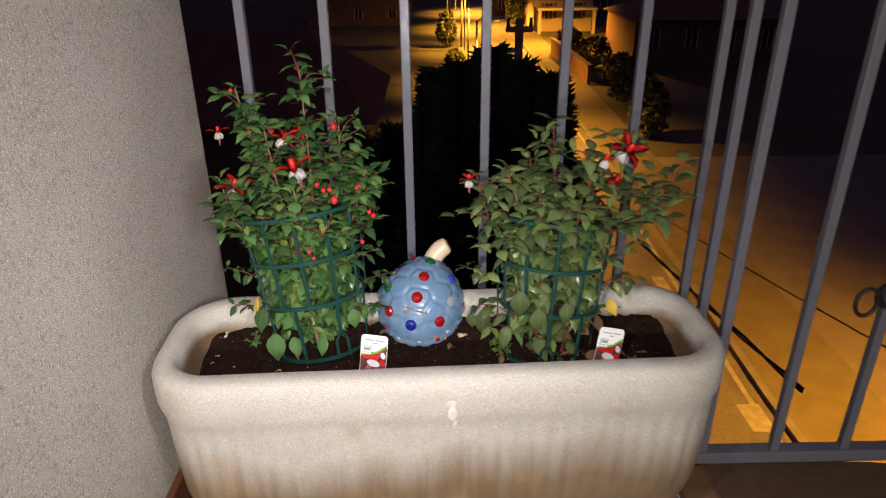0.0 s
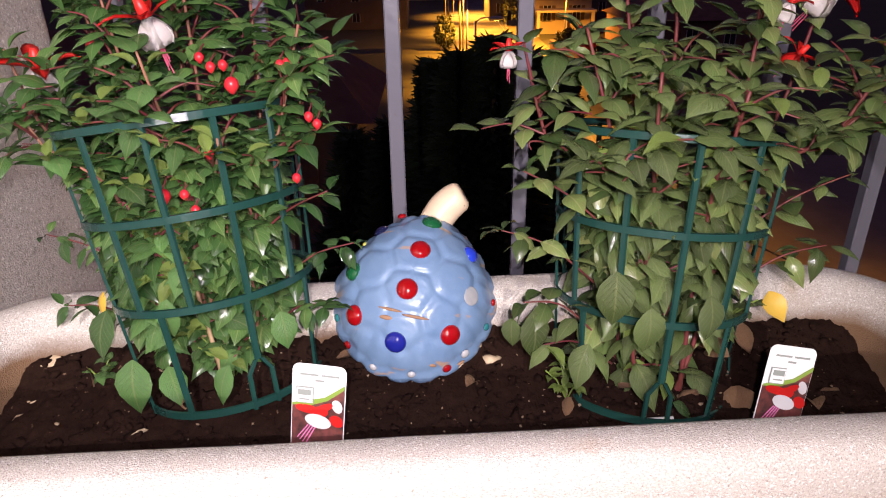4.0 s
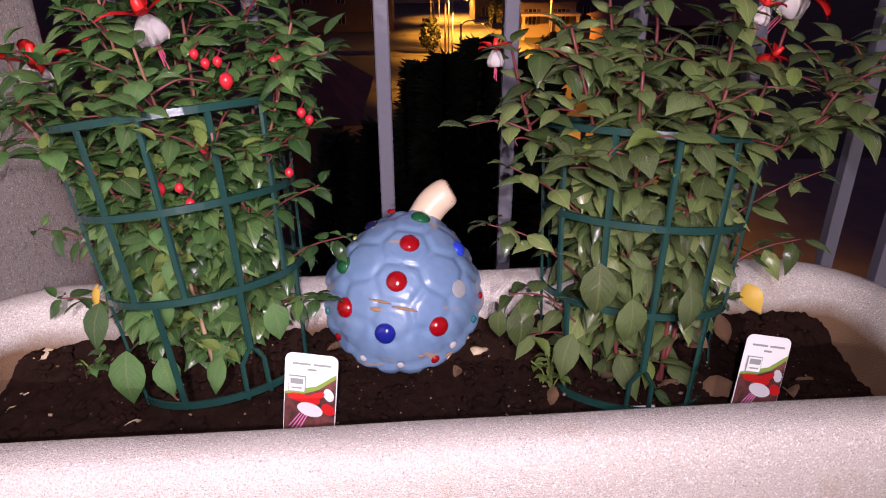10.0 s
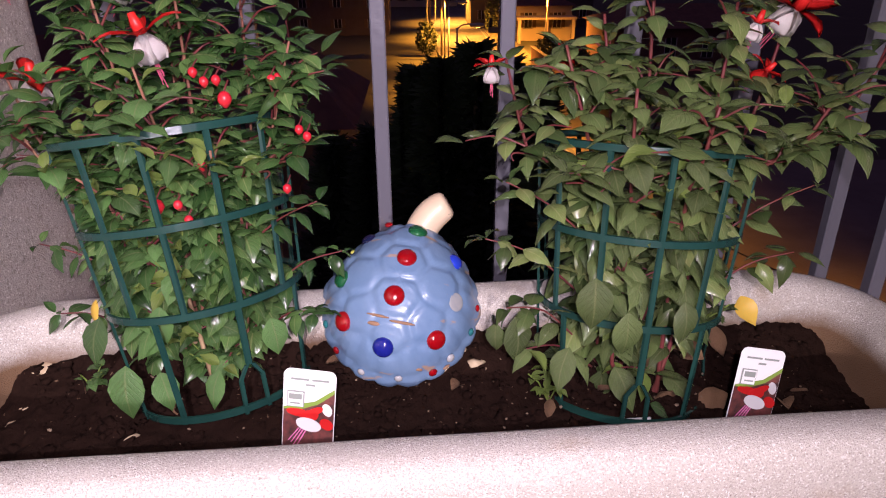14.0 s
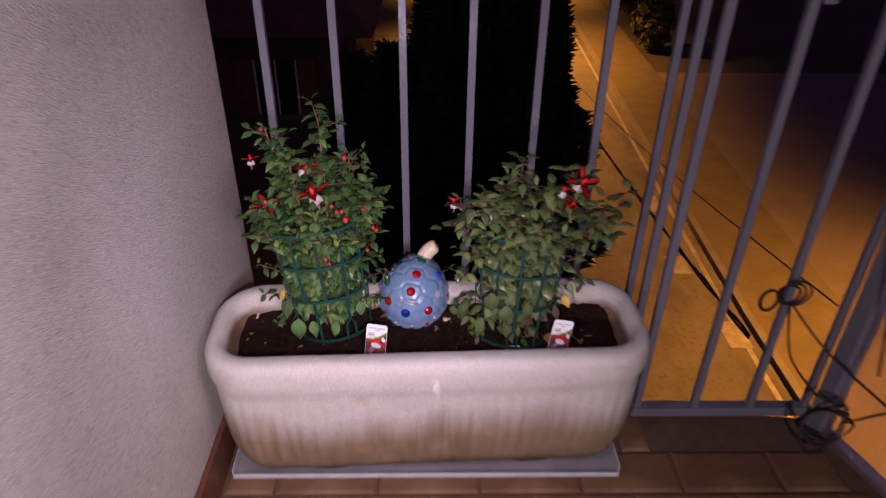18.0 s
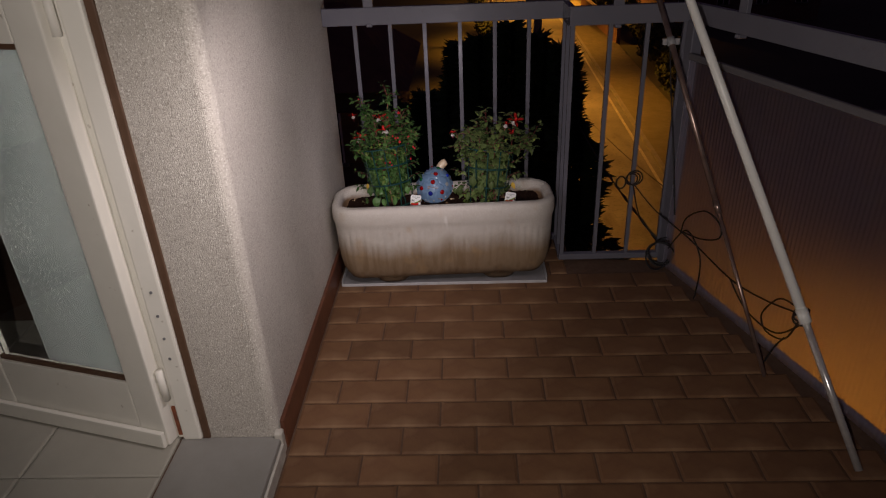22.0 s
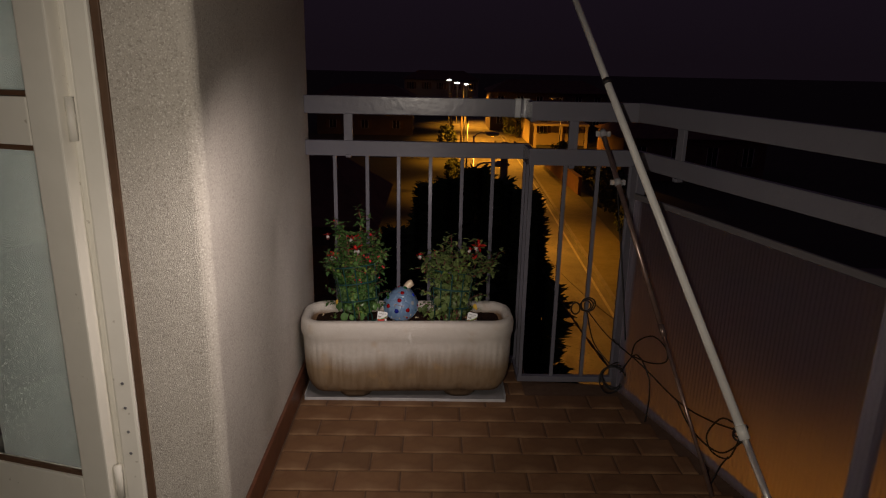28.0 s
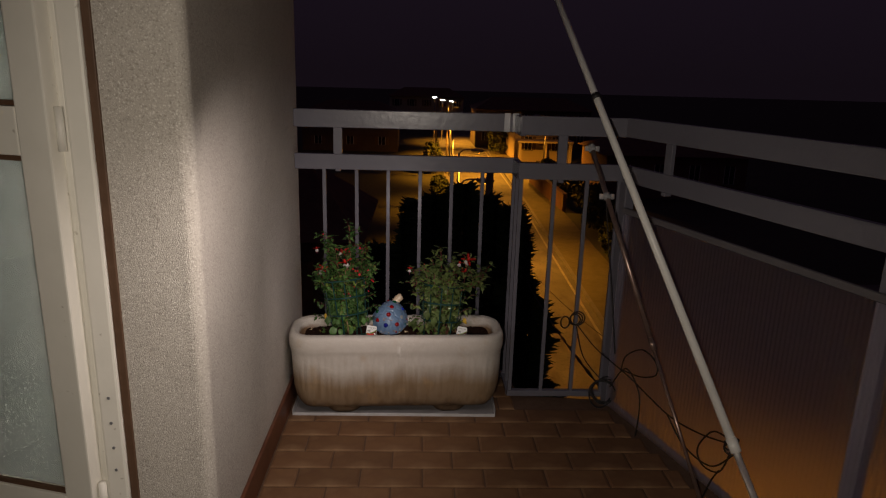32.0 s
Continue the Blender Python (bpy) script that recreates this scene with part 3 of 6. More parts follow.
# stone threshold and the room's floor
solo("door_threshold", boxed(-0.455, -0.212, -1.02, REVEAL_Y - 0.002, 0.0, 0.052, 0.005), M_MARBLE, "grey stone threshold of the balcony door", "threshold", kind="structure")
solo("threshold_trim", boxed(-0.2115, -0.204, -1.02, REVEAL_Y - 0.014, 0.0, 0.040, 0.002), M_SEALANT, "pale mortar strip under the threshold's edge", "trim", kind="structure")
room = solo("room_floor", boxed(-3.2, -0.457, -2.2, 1.6, -0.18, 0.044), M_GROUT, "pale tiled floor of the room", "floor", kind="structure")
for name, b in (("room_wall_north", (-3.2, -0.472, 1.5, 1.6, 0.044, 2.6)), ("room_wall_south", (-3.2, -0.472, -2.2, -2.1, 0.044, 2.6)), ("room_wall_west", (-3.3, -3.2, -2.2, 1.6, -0.18, 2.6))):
    solo(name, boxed(*b), M_PLASTER_IN, "plain painted room wall", "wall", kind="structure")
solo("room_ceiling", boxed(-3.3, -0.47, -2.2, 1.6, 2.6, 2.7), M_PLASTER_IN, "plain painted room ceiling", "ceiling", kind="structure")

# ---- door frame and open leaf ----
frame_ob = thing("door_frame", (-0.380, REVEAL_Y, 0.052), "white painted wooden door frame with chipped edges", "door frame", kind="structure")
part("casing", boxed(-0.068, -0.0225, -0.012, 0.04, 0.0, 2.10, 0.006), M_WHITEPAINT, frame_ob)
part("stop", boxed(-0.084, -0.0695, -0.002, 0.045, 0.0, 2.10, 0.003), M_WHITEPAINT, frame_ob)
part("cover_strip", boxed(-0.0215, -0.004, -0.006, 0.004, 0.0, 2.11, 0.002), M_BROWNWOOD, frame_ob, "dark brown wooden strip between frame and plaster")
part("head", boxed(-0.068, -0.0225, -0.99, -0.014, 2.05, 2.10, 0.006), M_WHITEPAINT, frame_ob)
part("far_jamb", boxed(-0.068, -0.0225, -1.0, -0.992, 0.0, 2.10, 0.003), M_WHITEPAINT, frame_ob)
part("bolt_plate", boxed(-0.0795, -0.0705, -0.006, -0.0028, 0.012, 0.10), M_RUST, frame_ob, "rusty orange latch slot low in the frame")
for hz in (0.13, 0.95, 1.75):
    part("hinge", rod((-0.0775, -0.016, hz), (-0.0775, -0.016, hz + 0.085), 0.0085, seg=14), M_WHITEPAINT, frame_ob, "white painted hinge barrel", True)
for sz in (0.30, 0.36, 0.245, 0.42):
    part("screw", rod((-0.045, -0.0135, sz), (-0.045, -0.0115, sz), 0.0035, seg=10), M_STEELPOLE, frame_ob)

leaf_ob = thing("door_leaf", (-0.467, -0.034, 0.056), "white painted glazed door leaf standing open into the room", "door", turn=165)
LW, LH, ST, RAIL_B, RAIL_M = 0.52, 2.02, 0.072, 0.175, 0.875
part("hinge_stile", boxed(0.0, ST, -0.02, 0.02, 0.0, LH, 0.004), M_WHITEPAINT, leaf_ob)
part("lock_stile", boxed(LW - ST, LW, -0.02, 0.02, 0.0, LH, 0.004), M_WHITEPAINT, leaf_ob)
part("bottom_rail", boxed(ST + 0.001, LW - ST - 0.001, -0.019, 0.019, 0.0, RAIL_B, 0.003), M_WHITEPAINT, leaf_ob)
part("middle_rail", boxed(ST + 0.001, LW - ST - 0.001, -0.019, 0.019, 0.935, 1.03, 0.003), M_WHITEPAINT, leaf_ob)
part("top_rail", boxed(ST + 0.001, LW - ST - 0.001, -0.019, 0.019, LH - 0.1, LH, 0.003), M_WHITEPAINT, leaf_ob)
part("kick_strip", boxed(0.004, LW - 0.004, 0.0215, 0.034, 0.002, 0.045, 0.003), M_WHITEPAINT, leaf_ob, "weatherboard along the foot of the door")
for z0, z1 in ((RAIL_B, 0.935), (1.03, LH - 0.1)):
    part("glass_pane", boxed(ST + 0.004, LW - ST - 0.004, -0.004, 0.004, z0 + 0.001, z1 - 0.001), M_FROST, leaf_ob, "clear glass pane").visible_shadow = False
    part("net_curtain", boxed(ST + 0.006, ST + (0.245 if z0 < 0.5 else 0.37), -0.016, -0.012, z0 + 0.004, z1 - 0.004), M_BLIND, leaf_ob, "pale greenish net curtain behind the glass")
    for zb in (z0 + 0.001, z1 - 0.011):
        part("glazing_bead", boxed(ST + 0.002, LW - ST - 0.002, 0.0045, 0.013, zb, zb + 0.010), M_BROWNWOOD, leaf_ob, "dark bead along the glass")

# a dark curtain seen through the lower glass edge
cur = bmesh.new()
rows = []
for z in (0.06, 2.2):
    rows.append([(-0.83 - 0.22 * k / 30, 0.42 + 0.012 * math.sin(k * 1.3), z) for k in range(31)])
va = [[cur.verts.new(p) for p in r] for r in rows]
for k in range(30):
    cur.faces.new((va[0][k], va[0][k + 1], va[1][k + 1], va[1][k]))
bmesh.ops.solidify(cur, geom=cur.faces[:], thickness=0.004)
solo("curtain", cur, M_CURTAIN, "dark plum curtain hanging inside the room", "curtain", smooth=True)

# ---- railing ----
rail = thing("balcony_railing", (0, 0, 0), "grey painted steel balcony railing with square bars", "railing")
LY, RY, JX = 1.072, 0.905, 0.588           # far section, near section, and the short return that joins them
TOP, LOW, FOOT = (0.972, 1.036), (0.822, 0.878), (0.008, 0.030)
T = 0.011                                 # half thickness of the flat rails


def flat_run(name, p, q, z0, z1, half=T, bevel=0.003, label=""):
    """A flat rail from p to q in plan."""
    p, q = Vector(p), Vector(q)
    d = q - p
    ob = part(name, boxed(0, d.length, -half, half, z0, z1, bevel), M_PAINT, rail, label)
    ob.matrix_local = pose(p.x, p.y, 0, 0, 0, math.degrees(math.atan2(d.y, d.x)))
    return ob


WEND = SOUTH + 0.02
runs = (((WALL_X + 0.001, LY), (JX + T, LY)), ((JX, LY - T - 0.001), (JX, RY + T + 0.001)), ((JX - T, RY), (wing_x(RY) + 0.004, RY)), ((wing_x(RY - 0.014), RY - 0.014), (wing_x(WEND), WEND)))
for i, (p, q) in enumerate(runs):
    dz = (0.0, -0.002, 0.004, 0.006)[i]
    flat_run("top_rail", p, q, TOP[0] + dz, TOP[1] + dz)
    flat_run("lower_rail", p, q, LOW[0] + dz, LOW[1] + dz)
    flat_run("bottom_rail", p, q, FOOT[0] + dz, FOOT[1] + dz - (0.008 if i == 3 else 0.0), 0.007 if i == 3 else 0.012)
bar_me = link_mesh("baluster", boxed(-0.0068, 0.0068, -0.0068, 0.0068, FOOT[1] - 0.002, LOW[0] + 0.012, 0.0012, 1), M_PAINT)
for x in (-0.109, 0.009, 0.124, 0.241, 0.357, 0.470, JX):
    shared("baluster", bar_me, rail, pose(x, LY, 0))
for y in (0.99,):
    shared("baluster", bar_me, rail, pose(JX, y, 0))
for x in (JX, 0.704, 0.817, 0.93):
    shared("baluster", bar_me, rail, pose(x, RY, 0))
stub_me = link_mesh("stub_post", boxed(-0.016, 0.016, -0.007, 0.007, LOW[1] - 0.006, TOP[0] + 0.008, 0.001, 1), M_PAINT)
tab_me = link_mesh("weld_tab", boxed(-0.010, 0.010, -0.013, 0.013, LOW[0] - 0.006, LOW[0] + 0.006, 0.002, 1), M_PAINT)
for x, y, a in ((-0.058, LY, 0), (0.723, RY, 0), (wing_x(0.675), 0.675, -73), (wing_x(-0.05), -0.05, -73), (wing_x(-0.85), -0.85, -73), (wing_x(-1.7), -1.7, -73)):
    shared("stub_post", stub_me, rail, pose(x, y, 0, 0, 0, a))
    shared("weld_tab", tab_me, rail, pose(x, y, 0, 0, 0, a))
post_me = link_mesh("corner_post", boxed(-0.019, 0.019, -0.019, 0.019, -0.003, LOW[0] + 0.01, 0.003, 1), M_PAINT)
shared("corner_post", post_me, rail, pose(wing_x(0.87), 0.87, 0, 0, 0, 17))
for y in (-0.06, -1.0, -1.95):
    shared("corner_post", post_me, rail, pose(wing_x(y), y, 0, 0, 0, 17))
for dx in (-0.018, 0.012):
    ob = part("clamp", boxed(-0.011, 0.011, -0.0135, -0.0115, TOP[0] - 0.001, TOP[1] + 0.003, 0.001, 1), M_STEELPOLE, rail, "bright metal clamp on the rail joint")
    ob.matrix_local = pose(JX - 0.02 + dx, LY, 0)

# translucent corrugated sheet tied to the slanted side
sheet = thing("corrugated_screen", (wing_x(0.84, -0.024), 0.84, 0.012), "translucent corrugated plastic screen tied inside the railing", "screen", turn=-90 + math.degrees(math.atan(WING_K)))
bm = bmesh.new()
L = 3.4
n = int(L / 0.0035)
colz = [0.0, 0.2, 0.4, 0.6, 0.722]
grid = [[bm.verts.new((k * 0.0035, 0.0011 * math.sin(k * math.pi / 2) + 0.006 * math.sin(k * 0.0035 * 3), z)) for z in colz] for k in range(n)]
for k in range(n - 1):
    for j in range(len(colz) - 1):
        bm.faces.new((grid[k][j], grid[k + 1][j], grid[k + 1][j + 1], grid[k][j + 1]))
part("sheet", bm, M_PANEL, sheet, smooth=True).visible_shadow = False
bm = bmesh.new()
box(bm, 0.0, L, -0.006, 0.006, 0.714, 0.734, 0.002, 1)
part("edge_strip", bm, mat("pale_edge_strip", (0.13, 0.12, 0.13), 0.5), sheet, "pale folded top edge")

# ---- the planter ----
PX, PY, PTURN = 0.170, 0.842, 2.3
HX, HY = 0.371, 0.118


def rrect(hx, hy, r, z, n=420, shape=None):
    """A rounded rectangle sampled evenly round its edge."""
    r = min(r, hx - 0.001, hy - 0.001)
    sx, sy, q = 2 * (hx - r), 2 * (hy - r), math.pi * r / 2
    per = 2 * sx + 2 * sy + 4 * q
    out = []
    for i in range(n):
        s = per * i / n
        segs = (("l", sx, (-hx + r, -hy), (1, 0)), ("a", q, (hx - r, -hy + r), -90), ("l", sy, (hx, -hy + r), (0, 1)), ("a", q, (hx - r, hy - r), 0),
                ("l", sx, (hx - r, hy), (-1, 0)), ("a", q, (-hx + r, hy - r), 90), ("l", sy, (-hx, hy - r), (0, -1)), ("a", q, (-hx + r, -hy + r), 180))
        for kind, ln, o, d in segs:
            if s <= ln:
                if kind == "l":
                    p, nr = (o[0] + d[0] * s, o[1] + d[1] * s), (d[1], -d[0])
                else:
                    a = radians(d) + s / r
                    p, nr = (o[0] + r * math.cos(a), o[1] + r * math.sin(a)), (math.cos(a), math.sin(a))
                break
            s -= ln
        off = shape(p[0], p[1], nr, z) if shape else 0.0
        out.append((p[0] + nr[0] * off, p[1] + nr[1] * off, z))
    return out


def flutes(x, y, nr, z):
    if not (0.05 < z < 0.225):
        k = 0.0
    else:
        k = min(1, (z - 0.05) / 0.03, (0.225 - z) / 0.02)
    wob = noise.noise((x * 6, y * 6, z * 6)) * 0.0018
    if abs(nr[1]) < 0.9:
        return wob
    return wob - 0.0022 * k * (0.5 + 0.5 * math.cos(x * 2 * math.pi / 0.0225)) ** 2


planter = thing("planter", (PX, PY, 0.012), "pale cast-stone flower trough with brown damp stains on a tray", "planter", turn=PTURN)
prof = [(0.030, -0.080, -0.055), (0.022, -0.060, -0.046), (0.028, -0.040, -0.034), (0.045, -0.028, -0.024), (0.07, -0.018, -0.015), (0.10, -0.012, -0.009), (0.13, -0.0095, -0.007), (0.16, -0.008, -0.006), (0.19, -0.0065, -0.005),
        (0.215, -0.006, -0.0045), (0.228, -0.0045, -0.0035), (0.238, -0.001, -0.001), (0.246, 0.001, 0.001), (0.262, 0.0015, 0.0015), (0.280, 0.001, 0.001), (0.289, -0.002, -0.002), (0.294, -0.007, -0.007), (0.296, -0.014, -0.014),
        (0.295, -0.023, -0.031), (0.289, -0.029, -0.039), (0.27, -0.032, -0.043), (0.24, -0.034, -0.046), (0.215, -0.036, -0.049), (0.21, -0.10, -0.09)]
rings = [rrect(HX + dx, HY + dy, 0.085 + min(dx, dy) * 0.9, z, shape=flutes if i < 17 else (lambda x, y, nr, z: noise.noise((x * 9, y * 9, z * 9)) * 0.0016)) for i, (z, dx, dy) in enumerate(prof)]
bm = loft(bmesh.new(), rings, True, True)
bm.normal_update()
for f in bm.faces:
    if len(f.verts) == 4 and f.calc_center_median().z > 0.2 and f.normal.x * f.calc_center_median().x + f.normal.y * f.calc_center_median().y * 4 < -0.0001 or f.calc_center_median().z < 0.2105 and len(f.verts) > 4 and f.normal.z > 0:
        f.material_index = 1
part("trough", bm, [M_STONE, M_STONE_IN], planter, smooth=True)
bm = bmesh.new()
for k, (x, z, w, h) in enumerate(((0.004, 0.262, 0.010, 0.007), (0.006, 0.248, 0.007, 0.014), (0.009, 0.232, 0.004, 0.009))):
    ball(bm, (x, -HY - 0.0008 + (0.003 if z < 0.24 else 0), z), 1.0, w, 0.0016, h, 10, 8)
part("white_smear", bm, mat("lime_smear", (0.66, 0.63, 0.58), 0.8, var=(0.58, 0.54, 0.48), scale=90), planter, "small white splash on the front", True)
for fx in (-0.185, 0.185):
    bm = bmesh.new()
    rr = [rrect(0.062 - 0.010 * (1 - k), 0.070 - 0.010 * (1 - k), 0.04, z, 60) for k, z in ((0, -0.006), (0.7, 0.004), (1, 0.018), (1, 0.034))]
    loft(bm, [[(x + fx, y, z) for x, y, z in r] for r in rr], True, True)
    part("foot", bm, M_STONE, planter, smooth=True)

# soil fills the trough, banked up towards the back
def soil_rise(v):
    return 0.0 if v < -0.17 else 0.042 * ((v + 0.17) / 1.17) ** 2


def soil_z(y):
    return SOIL + soil_rise(max(-1.0, min(1.0, (y - PY) / SOIL_HALF)))


bm = bmesh.new()
NX, NY = 240, 64
sg = []
SX, SY = HX - 0.0325, HY - 0.0440
SOIL_HALF = SY
for j in range(NY + 1):
    row = []
    for i in range(NX + 1):
        u, v = 2 * i / NX - 1, 2 * j / NY - 1
        # squash the grid into the trough's rounded outline
        x, y = u * SX, v * SY
        cx, cy, rr_ = SX - 0.042, SY - 0.042, 0.042
        if abs(x) > cx and abs(y) > cy:
            dx, dy = (abs(x) - cx), (abs(y) - cy)
            m_ = max(dx, dy)
            l_ = math.hypot(dx, dy)
            if l_ > 0:
                x = math.copysign(cx + dx / l_ * m_, x)
                y = math.copysign(cy + dy / l_ * m_, y)
        edge = max(abs(u), abs(v))
        z = 0.004 * noise.noise((x * 22, y * 22, 1.0)) + 0.0035 * noise.noise((x * 75, y * 75, 4.0)) + 0.0030 * noise.noise((x * 170, y * 170, 9.0)) + 0.0022 * noise.noise((x * 330, y * 330, 3.0))
        z += soil_rise(v) * (1 - 0.22 * u ** 6) + 0.002 * u ** 6
        row.append(bm.verts.new((x, y, z - 0.003 * max(0, edge - 0.9) * 10)))
    sg.append(row)
for j in range(NY):
    for i in range(NX):
        bm.faces.new((sg[j][i], sg[j][i + 1], sg[j + 1][i + 1], sg[j + 1][i]))
SOIL = 0.237
solo("soil", bm, M_SOIL, "dark crumbly potting soil filling the stone trough", "soil", kind="stuff", smooth=True, at=(PX, PY, SOIL)).rotation_euler = (0, 0, radians(PTURN))

# tray beneath
tray = thing("plant_tray", (0.165, 0.90, 0.0), "thin grey plastic tray with a pale lip under the planter", "tray")
part("sheet", boxed(-0.353, 0.353, -0.141, 0.13, 0.0, 0.004), M_TRAY, tray)
for b in ((-0.353, 0.353, -0.1435, -0.1412, 0.0, 0.011), (-0.3555, -0.3532, -0.1435, 0.13, 0.0, 0.024), (0.3532, 0.3555, -0.1435, 0.13, 0.0, 0.030)):
    part("lip", boxed(*b, bevel=0.0008, seg=1), M_TRAYEDGE, tray, "pale upturned lip")

# ---- plant cages ----
PLANTING = pose(-0.0458, 0.03, -0.0575, 3.68, -1.08, -3.55)      # how the plants and the ornament are set in the trough


def cage(at, lean, rings_z, r_low, r_high, first, forks, label):
    c = thing("plant_support", at, label, "plant support", "plant supports")
    c.matrix_world = pose(*at, lean[0], lean[1], 0)
    zmin, zmax = rings_z[0], rings_z[-1]

    def rad(z):
        return r_low + (r_high - r_low) * (z - zmin) / (zmax - zmin)
    for z in rings_z:
        r = rad(z)
        bm = bmesh.new()
        n = 56
        loft(bm, [[((r + dr) * math.cos(2 * math.pi * k / n), (r + dr) * math.sin(2 * math.pi * k / n), z + dz) for k in range(n)] for dr, dz in ((0, -0.0029), (0.0018, -0.0024), (0.0018, 0.0024), (0, 0.0029), (-0.0012, 0), (0, -0.0029))])
        part("ring", bm, M_CAGE, c, smooth=False)

    def strip(name, a, zs, half, side=0.0):
        """A flat strip up the cage at one angle, its middle line shifted sideways by side."""
        o, t = Vector((math.cos(a), math.sin(a), 0)), Vector((-math.sin(a), math.cos(a), 0))
        shift = side if isinstance(side, (list, tuple)) else [side] * len(zs)
        ring_ = []
        for z, sh in zip(zs, shift):
            m = o * (rad(z) + 0.0003) + t * sh + Vector((0, 0, z))
            ring_.append([m + t * half * u + o * 0.0012 * v for u, v in ((-1, -0.6), (-0.6, 1), (0.6, 1), (1, -0.6))])
        return loft(bmesh.new(), ring_, True, True)
    for k in range(12):
        a = radians(first + 30 * k)
        part("upright", strip("upright", a, [rings_z[1], rings_z[2], zmax], 0.0025), M_CAGE, c)
    for k in range(4):
        a = radians(forks[0] + 90 * k)
        zf = rings_z[1] * 0.42
        part("lower_upright", strip("upright", a, [zf, rings_z[1]], 0.0027), M_CAGE, c)
        for s_ in (-1, 1):
            part("prong", strip("prong", a, [zmin - 0.004, zf - 0.010, zf], 0.0019, [0.0085 * s_, 0.0080 * s_, 0.0020 * s_]), M_CAGE, c)
        part("lower_upright", strip("upright", radians(forks[1] + 90 * k), [zmin - 0.003, rings_z[1]], 0.0025), M_CAGE, c)
    return c


cage((0.001, 0.899, 0.252), (-10.0, -7.5), (0.0, 0.0782, 0.1402, 0.2011), 0.0657, 0.0813, 276, (304, 258), "dark green plastic ring cage leaning round the bushy fuchsia")
cage((0.3184, 0.900, 0.2333), (-10.1, 4.0), (0.0, 0.0758, 0.1394, 0.2022), 0.0649, 0.0811, 264, (264, 212), "dark green plastic ring cage round the sparse fuchsia")


# ---- fuchsias ----
def leaf_mesh(name, material, w=0.30, droop=0.25, fold=-0.22, cup=0.0):
    """A pointed oval leaf, 1 long, along +y, its face up."""
    bm = bmesh.new()
    uv = bm.loops.layers.uv.new("UVMap")
    prof = ((0.0, 0.02), (0.08, 0.40), (0.23, 0.86), (0.42, 1.0), (0.62, 0.82), (0.80, 0.44), (0.92, 0.16), (1.0, 0.0))
    rows = []
    for t, k in prof:
        hw = w * k
        z = -droop * t * t + 0.10 * math.sin(t * math.pi)
        rows.append([(-hw, t, z + fold * hw), (-hw * 0.5, t, z + fold * 0.25 * hw + cup * 0.02 + 0.012 * k), (0, t, z - 0.006), (hw * 0.5, t, z + fold * 0.25 * hw + cup * 0.02 + 0.012 * k), (hw, t, z + fold * hw)])
    vs = [[bm.verts.new(p) for p in r] for r in rows[:-1]]
    tip = bm.verts.new(rows[-1][2])
    for a, b in zip(range(len(vs) - 1), range(1, len(vs))):
        for i in range(4):
            f = bm.faces.new((vs[a][i], vs[a][i + 1], vs[b][i + 1], vs[b][i]))
            for lp, uu, vv in zip(f.loops, (i / 4, (i + 1) / 4, (i + 1) / 4, i / 4), (prof[a][0], prof[a][0], prof[b][0], prof[b][0])):
                lp[uv].uv = (uu, vv)
    for i in range(4):
        f = bm.faces.new((vs[-1][i], vs[-1][i + 1], tip))
        for lp, uu in zip(f.loops, (i / 4, (i + 1) / 4, 0.5)):
            lp[uv].uv = (uu, 1)
    return link_mesh(name, bm, material, True)


def bud(parent, at, size=0.006):
    """A hanging drop-shaped bud on its thread of a stalk."""
    at = Vector(at)
    bm = bmesh.new()
    ball(bm, (0, 0, 0), size, 1, 1, 1.12, 12, 9)
    for v in bm.verts:
        if v.co.z < -0.4 * size:
            k = (-v.co.z / size - 0.4)
            v.co.x *= 1 - 0.55 * k
            v.co.y *= 1 - 0.55 * k
            v.co.z *= 1 + 0.25 * k
    ob = part("bud", bm, M_BUD, parent, "round red flower bud", True)
    ob.location = at
    st = part("bud_stalk", sweep(bmesh.new(), [(0, 0, size * 0.9), (0.001, 0.004, size * 1.7), (0.001, 0.009, size * 2.1)], 0.0006, 5), M_BARK, ob)
    return ob


